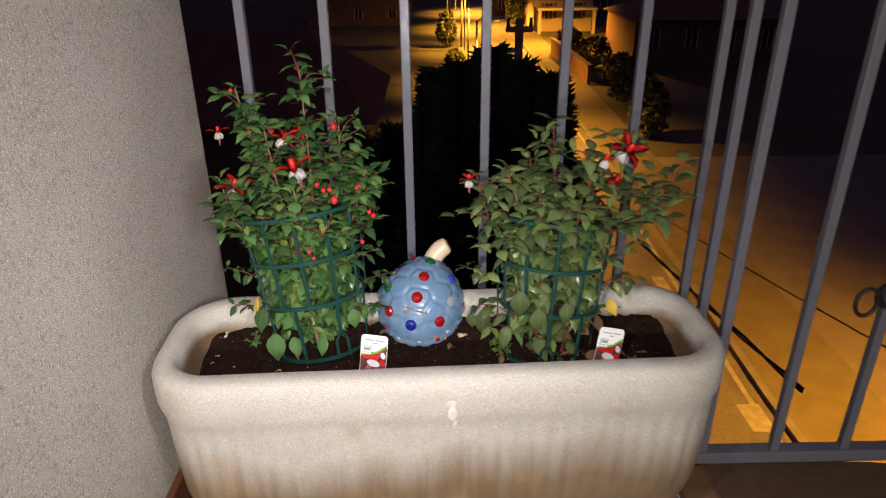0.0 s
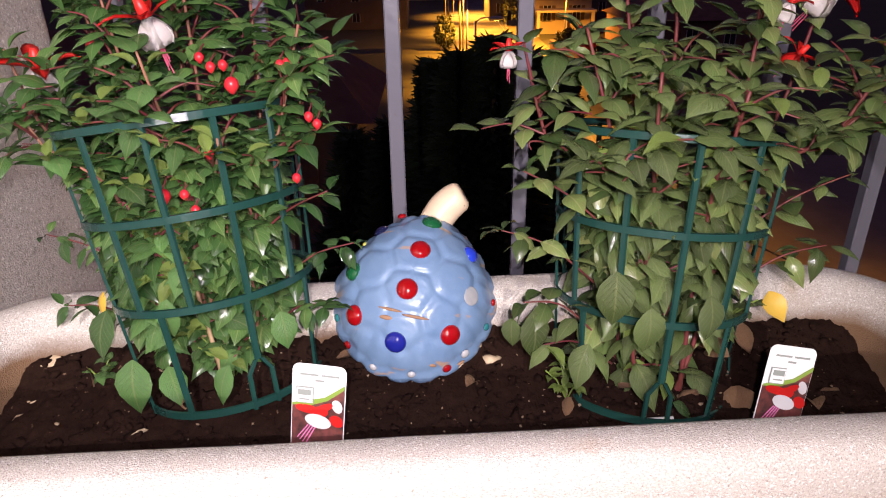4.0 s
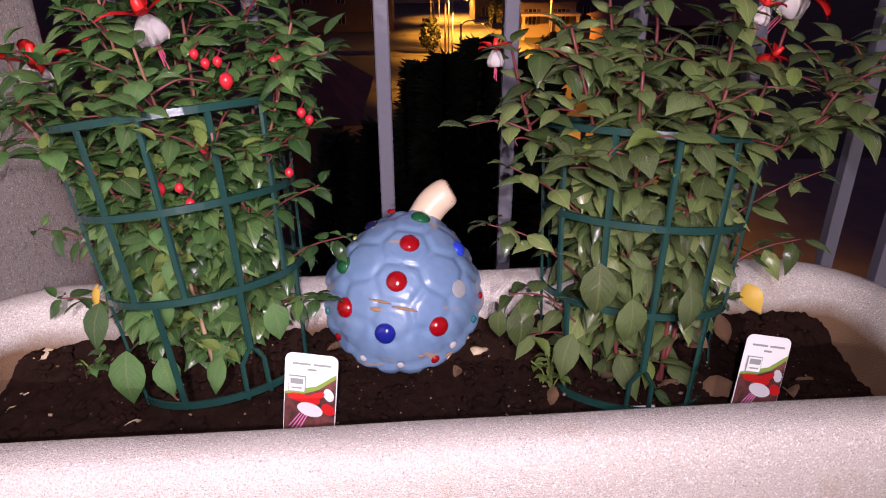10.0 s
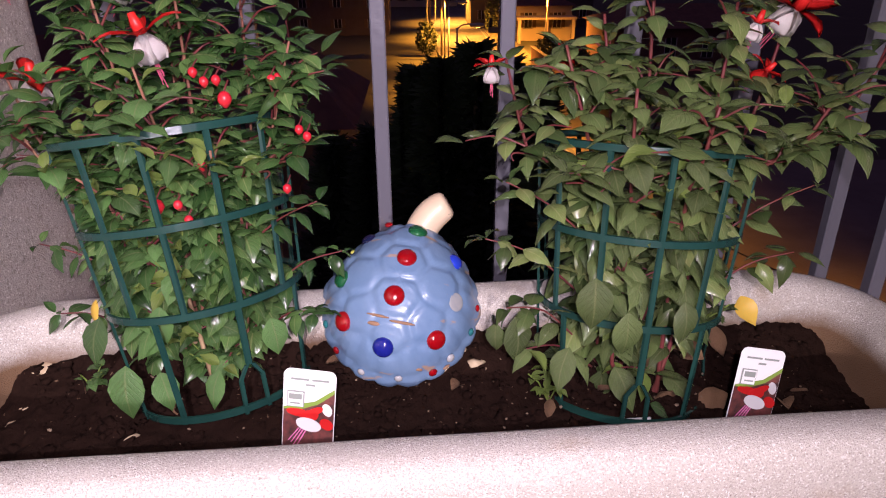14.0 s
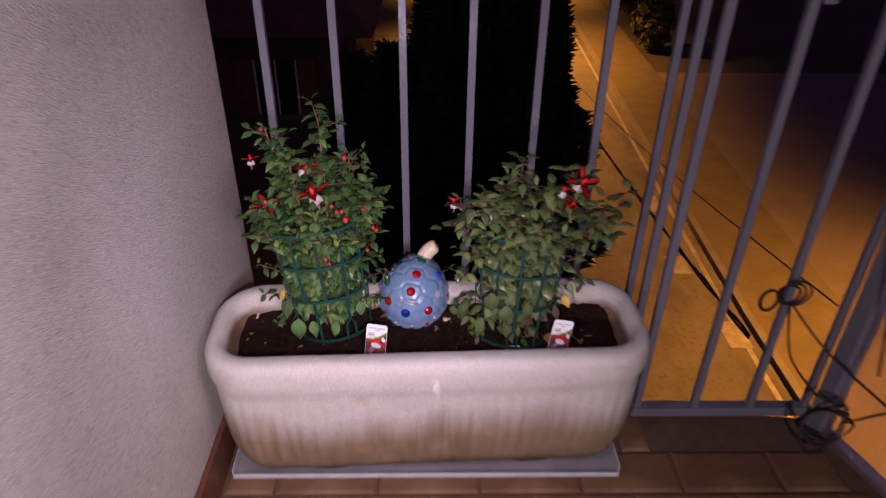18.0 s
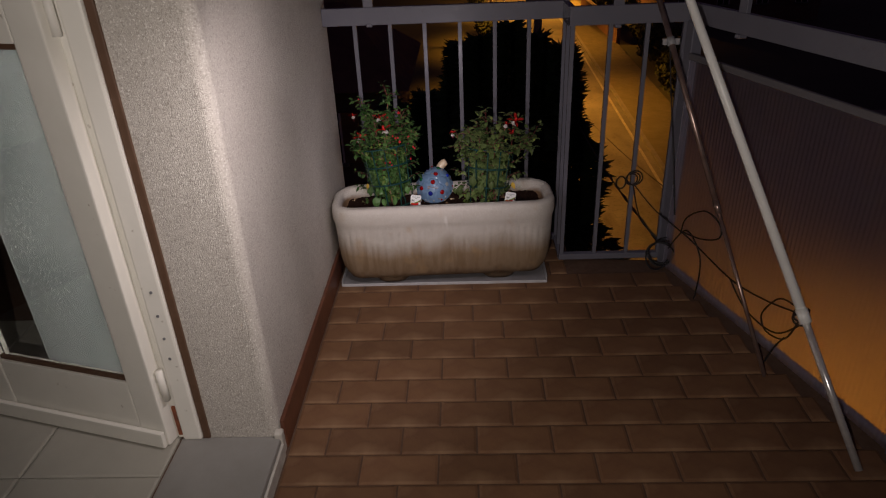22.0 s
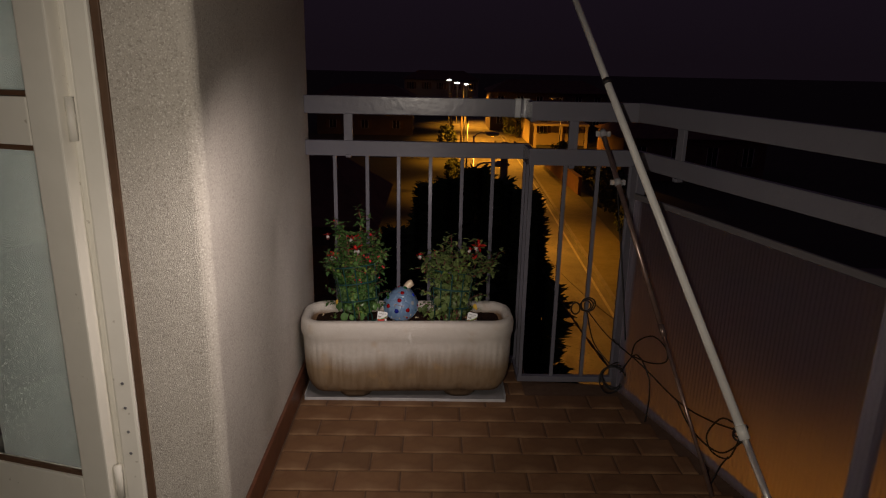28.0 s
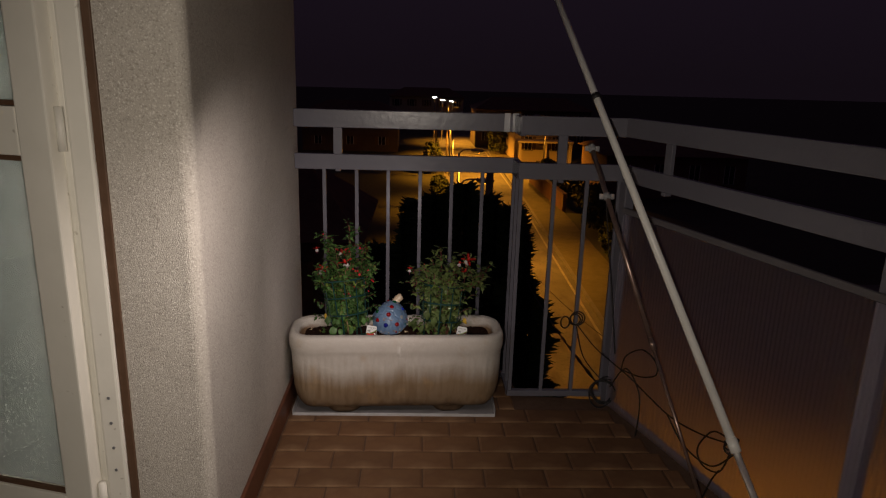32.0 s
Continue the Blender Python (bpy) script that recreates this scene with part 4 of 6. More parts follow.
def flower(parent, at, size=0.02, turn=(0, 0, 0), white=True):
    """A fuchsia bloom: four swept red sepals, pale petals in a bell, long stamens."""
    f = new("flower")
    f.parent = parent
    f.matrix_local = pose(*at, *turn)
    f.scale = (size, size, size)
    bm = bmesh.new()
    sweep(bm, [(0, 0, 0.75), (0, 0, 0.45), (0, 0, 0.15)], [0.10, 0.16, 0.2], 10)
    part("tube", bm, M_SEPAL, f, smooth=True)
    for k in range(4):
        bm = bmesh.new()
        pr = ((0.0, 0.12), (0.3, 0.24), (0.65, 0.25), (0.95, 0.14), (1.15, 0.0))
        vs = []
        for t, w in pr:
            z = 0.12 + 0.30 * math.sin(t * 1.9) - 0.05 * t
            vs.append([bm.verts.new((s * w, 0.12 + t, z + (0.05 if s else 0))) for s in (-1, 0, 1)])
        for a, b in zip(vs, vs[1:]):
            for i in range(2):
                bm.faces.new((a[i], a[i + 1], b[i + 1], b[i]))
        bmesh.ops.solidify(bm, geom=bm.faces[:], thickness=0.03)
        ob = part("sepal", bm, M_SEPAL, f, smooth=True)
        ob.matrix_local = pose(0, 0, 0, 0, 0, 90 * k + 20)
    for k in range(4):
        bm = bmesh.new()
        vs = []
        for j in range(6):
            z = 0.1 - 0.8 * j / 5
            w = 0.20 + 0.24 * math.sin(j / 5 * 2.2)
            vs.append([bm.verts.new((s * w, 0.12 + 0.26 * math.sin(j / 5 * 2.4) - 0.12 * s * s, z)) for s in (-1, -0.5, 0, 0.5, 1)])
        for a, b in zip(vs, vs[1:]):
            for i in range(4):
                bm.faces.new((a[i], a[i + 1], b[i + 1], b[i]))
        bmesh.ops.solidify(bm, geom=bm.faces[:], thickness=0.025)
        ob = part("petal", bm, M_PETAL if white else M_SEPAL, f, smooth=True)
        ob.matrix_local = pose(0, 0, 0, 0, 0, 90 * k + 65)
    bm = bmesh.new()
    for k in range(5):
        a = k * 1.3
        sweep(bm, [(0.03 * math.cos(a), 0.03 * math.sin(a), -0.3), (0.08 * math.cos(a), 0.08 * math.sin(a), -1.1 - 0.1 * k)], 0.018, 5)
    part("stamens", bm, M_STAMEN, f)
    return f


def fuchsia(name, at, label, tops, laterals, leaves, young, stem_mat, size0, size1, seed, hold, gap, keep_below=0.02, thick=1.0, loose=()):
    """tops: where the main shoots end, in the plant's own space. Leaves stand in opposite pairs, each pair turned a quarter from the last."""
    rg = random.Random(seed)
    plant = thing(name, at, label, "fuchsia", "fuchsias")
    plant.matrix_world = PLANTING @ plant.matrix_world
    spots = []

    def held(p):
        """Draws a point below the top ring inside the cage: hold is the axis' foot, its lean, and the radii below and above."""
        bx, by, lx, ly, ra, rb, zt = hold
        if p.z > zt:
            return p
        cx, cy = bx + lx * p.z, by + ly * p.z
        r = ra + (rb - ra) * max(0.0, p.z) / zt
        d = math.hypot(p.x - cx, p.y - cy)
        k = r / d if d > r else 1.0
        soft = 1.0 if p.z < zt * 0.85 else (zt - p.z) / (zt * 0.15)
        k = 1 + (k - 1) * soft
        return Vector((cx + (p.x - cx) * k, cy + (p.y - cy) * k, p.z))

    def shoot(pts, r0, r1, n0, lsize, ltip, first, clothe=True, free=False):
        pts = [p if free else held(p) for p in spline(pts, 7)]
        n = len(pts)
        part("stem", sweep(bmesh.new(), pts, [(thick if r0 > 0.0013 else 0.85) * (r0 + (r1 - r0) * i / (n - 1)) for i in range(n)], 6), stem_mat if r0 > 0.0013 else M_BARK, plant, smooth=True)
        if not clothe:
            return
        length = sum((b - a).length for a, b in zip(pts, pts[1:]))
        count = max(2, int(length / n0))
        az = rg.uniform(0, 6.28)
        for c in range(count + 1):
            s = first + (1 - first) * c / count
            f = s * (n - 1)
            i = min(int(f), n - 2)
            p = pts[i].lerp(pts[i + 1], f - i)
            az += math.pi / 2 + rg.uniform(-0.3, 0.3)
            size = (lsize + (ltip - lsize) * s) * rg.uniform(0.75, 1.2)
            for side in (0, math.pi):
                if rg.random() < 0.06:
                    continue
                a = az + side + rg.uniform(-0.35, 0.35)
                tilt = (rg.uniform(-46, 10) if p.z < 0.15 else rg.uniform(-16, 16)) + (28 if s > 0.93 else 0)
                q = p
                bx, by, lx, ly, ra, rb, zt = hold
                if not free and p.z < zt and rg.random() < 0.88:
                    cx, cy = bx + lx * p.z, by + ly * p.z
                    reach = 0.062 + 0.016 * max(0.0, p.z) / zt
                    tip = Vector((p.x - cx - math.sin(a) * size * 0.9, p.y - cy + math.cos(a) * size * 0.9))
                    if tip.length > reach:
                        pull = tip.normalized() * min(tip.length - reach, 0.03)
                        q = Vector((p.x - pull.x, p.y - pull.y, p.z))
                spots.append((q, a, tilt, size, s > 0.9 and size < 0.02 or rg.random() < 0.07, rg.uniform(-30, 30) * (1 if p.z < 0.15 else 0.5)))

    for tx, ty, tz in tops:
        b = Vector((tx * 0.16 + rg.uniform(-0.022, 0.022), ty * 0.16 + rg.uniform(-0.018, 0.018), -0.006))
        mid = Vector((tx * 0.62 + rg.uniform(-0.012, 0.012), ty * 0.62 + rg.uniform(-0.012, 0.012), tz * 0.5))
        shoot([b, mid, Vector((tx, ty, tz))], 0.0015, 0.0008, gap, size0, size1, 0.16 + keep_below)
        for _ in range(laterals):
            k = rg.uniform(0.25, 0.98) if rg.random() < 0.45 else rg.uniform(0.55, 0.98)
            o = b.lerp(mid, k * 2) if k < 0.5 else mid.lerp(Vector((tx, ty, tz)), k * 2 - 1)
            a = rg.uniform(0, 6.28)
            ln = rg.uniform(0.025, 0.06) * (1.15 - 0.4 * k)
            e = o + Vector((math.cos(a) * ln, math.sin(a) * ln * 0.8, rg.uniform(0.0, 0.03)))
            shoot([o, o.lerp(e, 0.5) + Vector((0, 0, 0.006)), e], 0.0011, 0.0006, gap * 0.85, size0 * 0.8, size1, 0.3)
    # side shoots that have grown out between the cage's bars, and dry straw-coloured old stems
    for lx, ly, lz in loose:
        b = Vector((lx * 0.35, ly * 0.35, max(0.02, lz - 0.05)))
        shoot([b, Vector((lx * 0.7, ly * 0.7, lz * 0.9)), Vector((lx, ly, lz))], 0.0011, 0.0006, gap * 0.8, size0 * 0.8, size1 * 0.8, 0.35, free=True)
    for _ in range(7):
        a, q = rg.uniform(0, 6.28), rg.uniform(0.3, 1.0)
        hx, hy, lx, ly, ra, rb, zt = hold
        p = [Vector((hx + ra * 0.7 * q * math.cos(a), hy + ra * 0.7 * q * math.sin(a), -0.004)), Vector((hx + lx * zt + rb * 0.9 * q * math.cos(a), hy + ly * zt + rb * 0.9 * q * math.sin(a), zt * rg.uniform(0.7, 1.0)))]
        part("dry_stem", sweep(bmesh.new(), p, [0.0019, 0.0013], 6), M_STRAW, plant, "dry straw-coloured old stem", True)
    # the nearest 290 as objects of their own, the rest as one mesh
    spots.sort(key=lambda s: s[0].y + 0.3 * abs(s[0].x))
    rest = bmesh.new()
    uvl = rest.loops.layers.uv.new("UVMap")
    for i, (p, a, tilt, size, isyoung, twist) in enumerate(spots):
        me = rg.choice(young if isyoung else leaves)
        m = Matrix.Translation(p) @ pose(0, 0, 0, 0, 0, math.degrees(a)) @ pose(0, 0.003, 0, tilt, twist, 0) @ Matrix.Diagonal((size * rg.uniform(0.85, 1.2), size, size, 1))
        if i < 290:
            shared("leaf", me, plant, m)
        else:
            off = len(rest.verts)
            v0 = [rest.verts.new(m @ v.co) for v in me.vertices]
            for pl in me.polygons:
                f = rest.faces.new([v0[k] for k in pl.vertices])
                f.smooth = True
                for lp, li in zip(f.loops, pl.loop_indices):
                    lp[uvl].uv = me.uv_layers[0].data[li].uv
    ob = part("foliage", rest, leaves[0].materials[0], plant, "dense smaller leaves behind", True)
    ob["kind"] = "stuff"
    return plant


LEAF_L = [leaf_mesh("leaf", M_LEAF_L, 0.31, 0.22), leaf_mesh("leaf", M_LEAF_L, 0.27, 0.38), leaf_mesh("leaf", M_LEAF_L, 0.33, 0.12, -0.1), leaf_mesh("leaf", M_LEAF_L, 0.29, 0.50, -0.35)]
LEAF_R = [leaf_mesh("leaf", M_LEAF_R, 0.30, 0.26), leaf_mesh("leaf", M_LEAF_R, 0.26, 0.4), leaf_mesh("leaf", M_LEAF_R, 0.30, 0.15, -0.1), leaf_mesh("leaf", M_LEAF_R, 0.28, 0.55, -0.35)]
LEAF_Y = [leaf_mesh("leaf", M_LEAF_NEW, 0.26, 0.05, 0.4)]

LP = Vector((-0.018, 0.908, 0.238))
tops_l = [(0.02, 0.02, 0.40), (-0.07, 0.035, 0.375), (-0.10, 0.0, 0.265), (0.095, 0.0, 0.275), (0.06, 0.03, 0.335), (-0.03, 0.0, 0.335), (-0.105, 0.03, 0.225), (0.085, -0.025, 0.2), (-0.085, -0.03, 0.235), (0.01, -0.045, 0.27), (0.045, -0.04, 0.215),
          (-0.045, -0.05, 0.2), (-0.10, -0.035, 0.135), (0.05, -0.03, 0.12), (0.0, 0.04, 0.30), (0.09, 0.03, 0.255), (-0.01, -0.04, 0.15), (-0.05, 0.05, 0.27), (-0.055, -0.035, 0.11), (0.015, -0.03, 0.19)]
left_plant = fuchsia("fuchsia", LP, "bushy green fuchsia with red buds and red-white blooms", tops_l, 18, LEAF_L, LEAF_Y, M_STEM, 0.030, 0.019, 21, (0.014, -0.020, -0.13, 0.24, 0.043, 0.060, 0.205), 0.0175, loose=((0.105, -0.02, 0.17), (0.115, 0.0, 0.12), (0.10, -0.03, 0.085), (-0.115, 0.0, 0.13), (-0.105, -0.02, 0.08), (0.095, 0.01, 0.21)))
RP = Vector((0.32, 0.905, 0.238))
tops_r = [(0.0, 0.045, 0.325), (0.10, 0.05, 0.285), (-0.10, 0.03, 0.255), (0.165, 0.035, 0.25), (-0.06, 0.02, 0.265), (0.05, 0.02, 0.29), (0.12, 0.0, 0.235), (-0.095, -0.01, 0.14), (0.085, -0.01, 0.2), (-0.02, -0.02, 0.245), (0.03, -0.03, 0.235),
          (0.07, -0.03, 0.15), (-0.05, -0.03, 0.19), (-0.035, -0.04, 0.10), (0.06, 0.05, 0.26), (-0.03, 0.05, 0.28)]
right_plant = fuchsia("fuchsia", RP, "sparse bronze-green fuchsia with red stems in a ring cage", tops_r, 10, LEAF_R, LEAF_Y, M_BARK, 0.034, 0.024, 5, (-0.003, 0.0, 0.06, 0.24, 0.032, 0.056, 0.190), 0.0225, thick=1.35, loose=((-0.10, -0.025, 0.085), (-0.115, 0.0, 0.13), (-0.085, -0.035, 0.055), (0.115, 0.0, 0.115), (0.125, 0.01, 0.165), (-0.10, 0.0, 0.175)))
BUDS = [(0.038, .88, .483), (.013, .9, .496), (.023, .89, .492), (.031, .89, .493), (.064, .9, .49), (.066, .91, .489), (-.019, .868, .45), (.02, .868, .443), (-.012, .86, .418), (.002, .86, .419), (.007, .86, .408),
        (.067, .89, .417), (.078, .9, .456), (.083, .9, .451), (-.055, .9, .506), (-.046, .93, .56), (.032, .95, .557), (-.097, .95, .607), (-.004, .94, .638)]
for i, b in enumerate(BUDS):
    bud(left_plant, Vector(b) - LP, (0.0046 if i in (0, 8, 16, 15) else 0.0031))
for at, sz, tn, wh in (((-.098, .905, .489), .021, (14, 8, 20), True), ((-.012, .895, .519), .022, (8, -12, 0), True), ((-.030, .925, .548), .016, (20, 30, 30), True), ((-.122, .945, .553), .012, (0, 0, 0), True), ((-.082, .955, .552), .012, (0, 10, 40), True), ((-.005, .925, .562), .014, (60, 0, 0), True)):
    flower(left_plant, Vector(at) - LP, sz, tn, wh)
for at, sz, tn, wh in (((.417, .945, .519), .024, (35, 20, 0), True), ((.21, .93, .487), .013, (0, 0, 20), True), ((.387, .93, .512), .014, (0, 15, 0), True), ((.405, .945, .477), .013, (40, 0, 60), False), ((.264, .95, .49), .010, (30, 0, 0), False)):
    flower(right_plant, Vector(at) - RP, sz, tn, wh)
old_me = leaf_mesh("leaf", M_LEAF_OLD, 0.34, 0.3)
shared("yellowed_leaf", old_me, left_plant, Matrix.Translation(Vector((-.088, .885, .332)) - LP) @ pose(0, 0, 0, -60, 10, 140) @ Matrix.Scale(0.022, 4))
shared("yellowed_leaf", old_me, right_plant, Matrix.Translation(Vector((.360, .91, .362)) - RP) @ pose(0, 0, 0, -40, 25, 215) @ Matrix.Scale(0.022, 4))
shared("yellowed_leaf", old_me, right_plant, Matrix.Translation(Vector((.405, .91, .312)) - RP) @ pose(0, 0, 0, -55, 35, 160) @ Matrix.Scale(0.025, 4))
for (lx, ly, lz), az, tl, sz in (((.226, .87, .322), 205, -82, .040), ((.212, .872, .315), 160, -86, .026), ((.276, .845, .368), 175, -84, .042), ((.262, .845, .312), 140, -60, .034), ((.30, .845, .34), 190, -88, .038), ((.335, .84, .352), 200, -80, .034)):
    shared("leaf", LEAF_R[2], right_plant, Matrix.Translation(Vector((lx, ly, lz)) - RP) @ pose(0, 0, 0, 0, 0, az) @ pose(0, 0, 0, tl, 0, 0) @ Matrix.Scale(sz, 4))
for (lx, ly, lz), az, tl, sz in (((-.056, .845, .300), 180, -70, .042), ((-.035, .85, .290), 215, -55, .03), ((-.07, .855, .335), 160, -60, .036), ((.012, .845, .295), 150, -60, .03), ((-.02, .845, .35), 170, -80, .03), ((.05, .86, .33), 215, -75, .03)):
    shared("leaf", LEAF_L[2], left_plant, Matrix.Translation(Vector((lx, ly, lz)) - LP) @ pose(0, 0, 0, 0, 0, az) @ pose(0, 0, 0, tl, 0, 0) @ Matrix.Scale(sz, 4))

# ---- turtle ornament ----
def turtle():
    C = Vector((0.1377, 0.931, 0.2969))
    ax = Vector((0.9862, -0.0987, -0.1326))
    ay = Vector((0.1576, 0.8035, 0.5740))
    az = Vector((0.0499, -0.5871, 0.8080))
    S = Vector((0.0607, 0.0672, 0.0528))
    cells = [(0, 0.045), (0, 0.014), (0, -0.017), (0, -0.045), (0.030, 0.032), (0.034, 0.0), (0.029, -0.032), (-0.030, 0.032), (-0.034, 0.0), (-0.029, -0.032)]
    cells += [(0.057 * math.sin(k * math.pi / 10), -0.064 * math.cos(k * math.pi / 10)) for k in range(20)]
    bm = bmesh.new()
    NU, NV = 110, 46
    rows = []
    for j in range(NV + 1):
        ph = math.pi / 2 * (1 - j / NV * 1.12)      # from the crown down past the rim
        row = []
        for i in range(NU):
            th = 2 * math.pi * i / NU
            d = Vector((math.cos(ph) * math.cos(th), math.cos(ph) * math.sin(th), math.sin(ph)))
            p = Vector((d.x * S.x * (1 - 0.26 * max(0, d.y) ** 1.3 - 0.02 * d.y), d.y * S.y, d.z * S.z))
            ds = sorted(math.hypot(p.x - cx, p.y - cy) for cx, cy in cells)
            gap = ds[1] - ds[0]
            k = min(1.0, gap / 0.007)
            rim = max(0.0, 1 - abs(j / NV - 0.86) / 0.10)
            nr = Vector((d.x / S.x, d.y / S.y, d.z / S.z)).normalized()
            out = 0.0017 * (k * k * (3 - 2 * k)) + 0.0004 * max(0.0, 1 - abs(gap - 0.0105) / 0.0025) + rim * 0.0034 * (1 + 0.16 * math.cos(th * 20))
            row.append(bm.verts.new(p + nr * out))
        rows.append(row)
    for a, b in zip(rows, rows[1:]):
        for i in range(NU):
            bm.faces.new((a[i], b[i], b[(i + 1) % NU], a[(i + 1) % NU]))
    bm.faces.new(rows[-1])
    mats = [M_GLAZE, M_CREAM] + list(M_GEMS.values()) + [M_WEAR, M_BLACK]
    keys = list(M_GEMS)

    def blob(at, r, sx, sy, sz, index, turn=None, u=14, v=10):
        before = len(bm.faces)
        ball(bm, at, r, sx, sy, sz, u, v, turn)
        bm.faces.ensure_lookup_table()
        for f in bm.faces[before:]:
            f.material_index = index
    # (kind, side, length along the shell, radius)
    for kind, gx, gy, r in (("red", 0.0026, 0.0177, 0.0086), ("red", -0.0014, -0.0169, 0.0088), ("red", -0.0401, -0.0374, 0.0087), ("blue", -0.0040, -0.0546, 0.0089), ("red", 0.0361, -0.0410, 0.0086), ("green", 0.0064, 0.0500, 0.0087), ("green", -0.0487, -0.0026, 0.0081),
                            ("royal", 0.0435, 0.0307, 0.0074), ("socket", 0.0474, -0.0078, 0.0079), ("navy", -0.0377, 0.0388, 0.0069), ("red", -0.0235, 0.0560, 0.0037), ("red", 0.0628, -0.0012, 0.0031), ("teal", 0.0602, -0.0219, 0.0034), ("teal", -0.0550, -0.0346, 0.0035),
                            ("red", -0.0424, -0.0534, 0.0036), ("red", 0.0352, -0.0591, 0.0039), ("clear", -0.0194, -0.0675, 0.0034), ("clear", 0.0101, -0.0689, 0.0034), ("clear", 0.0471, -0.0464, 0.0039), ("yellow", -0.0454, 0.0226, 0.0021)):
        gx, gy, r = gx * 0.93, gy * 0.93, r * 0.93
        tp = 1 - 0.26 * max(0, gy / S.y) ** 1.3 - 0.02 * gy / S.y
        gx = gx * (1 - 0.6 * (1 - tp))
        q = 1 - (gx / (S.x * tp)) ** 2 - (gy / S.y) ** 2
        gz = S.z * math.sqrt(max(q, 0.0))
        nr = Vector((gx / S.x ** 2, gy / S.y ** 2, gz / S.z ** 2)).normalized()
        p = Vector((gx, gy, gz)) + nr * (0.0012 if r > 0.005 else 0.004)
        blob(p, r, 1, 1, 0.12 if kind == "socket" else 0.62, 2 + keys.index(kind), nr.to_track_quat("Z", "Y"), 18, 12)
    # chips where the glaze has worn to the clay
    def flat_on(n):
        side = Vector((0, 1, 0)).cross(n).normalized()
        return Matrix((side, n.cross(side), n)).transposed().to_quaternion()
    for gx, gy, w, h, a in ((-0.011, -0.0310, 0.0095, 0.0011, -0.12), (0.008, -0.0335, 0.0100, 0.0012, 0.02), (-0.013, -0.0365, 0.0055, 0.0017, -0.1), (-0.040, -0.050, 0.0012, 0.0035, 0.2), (0.024, -0.058, 0.0035, 0.0014, 0.3), (0.044, -0.050, 0.0014, 0.0035, -0.3)):
        gz = S.z * math.sqrt(max(0.02, 1 - (gx / S.x) ** 2 - (gy / S.y) ** 2))
        nr = Vector((gx / S.x ** 2, gy / S.y ** 2, gz / S.z ** 2)).normalized()
        blob(Vector((gx, gy, gz)) + nr * 0.0012, 1.0, w, h, 0.0011, len(mats) - 2, flat_on(nr) @ Euler((0, 0, a)).to_quaternion(), 12, 8)
    # neck, head with a blunt snout turned aside, eyes, and stubby feet under the shell
    inv = Matrix((ax, ay, az))
    loc = lambda w: inv @ (Vector((0.189, 0.463, 0.578)).lerp(Vector(w), 0.93) - C)
    neck = [loc((0.144, 1.000, 0.314)), loc((0.150, 1.008, 0.325)), loc((0.156, 1.013, 0.333)), loc((0.162, 1.016, 0.339)), loc((0.169, 1.018, 0.344)), loc((0.176, 1.019, 0.348))]
    before = len(bm.faces)
    nk = bmesh.new()
    sweep(nk, spline(neck, 5), [0.0125 + 0.0014 * math.sin(i / 25 * math.pi) - (0.0035 * max(0, (i - 19) / 6) ** 3) for i in range(26)], 18)
    me = bpy.data.meshes.new("tmp")
    nk.to_mesh(me)
    nk.free()
    bm.from_mesh(me)
    bpy.data.meshes.remove(me)
    bm.faces.ensure_lookup_table()
    for f in bm.faces[before:]:
        f.material_index = 1
    blob(loc((0.1755, 1.0085, 0.3420)), 0.0019, 1, 1, 1.3, len(mats) - 1, None, 8, 6)
    for fx, fy in ((0.032, 0.030), (-0.032, 0.030), (0.036, -0.042), (-0.030, -0.036)):
        blob((fx, fy, -0.012), 0.013, 1, 1.1, 0.9, 1)
    me = link_mesh("turtle_ornament", bm, mats, True)
    ob = new("turtle_ornament", me)
    m = Matrix.Identity(4)
    for r in range(3):
        m[r][0], m[r][1], m[r][2], m[r][3] = ax[r], ay[r], az[r], C[r]
    ob.matrix_world = PLANTING @ m
    return tagged(ob, "blue glazed clay turtle ornament set with coloured glass beads", "garden ornament")


turtle()


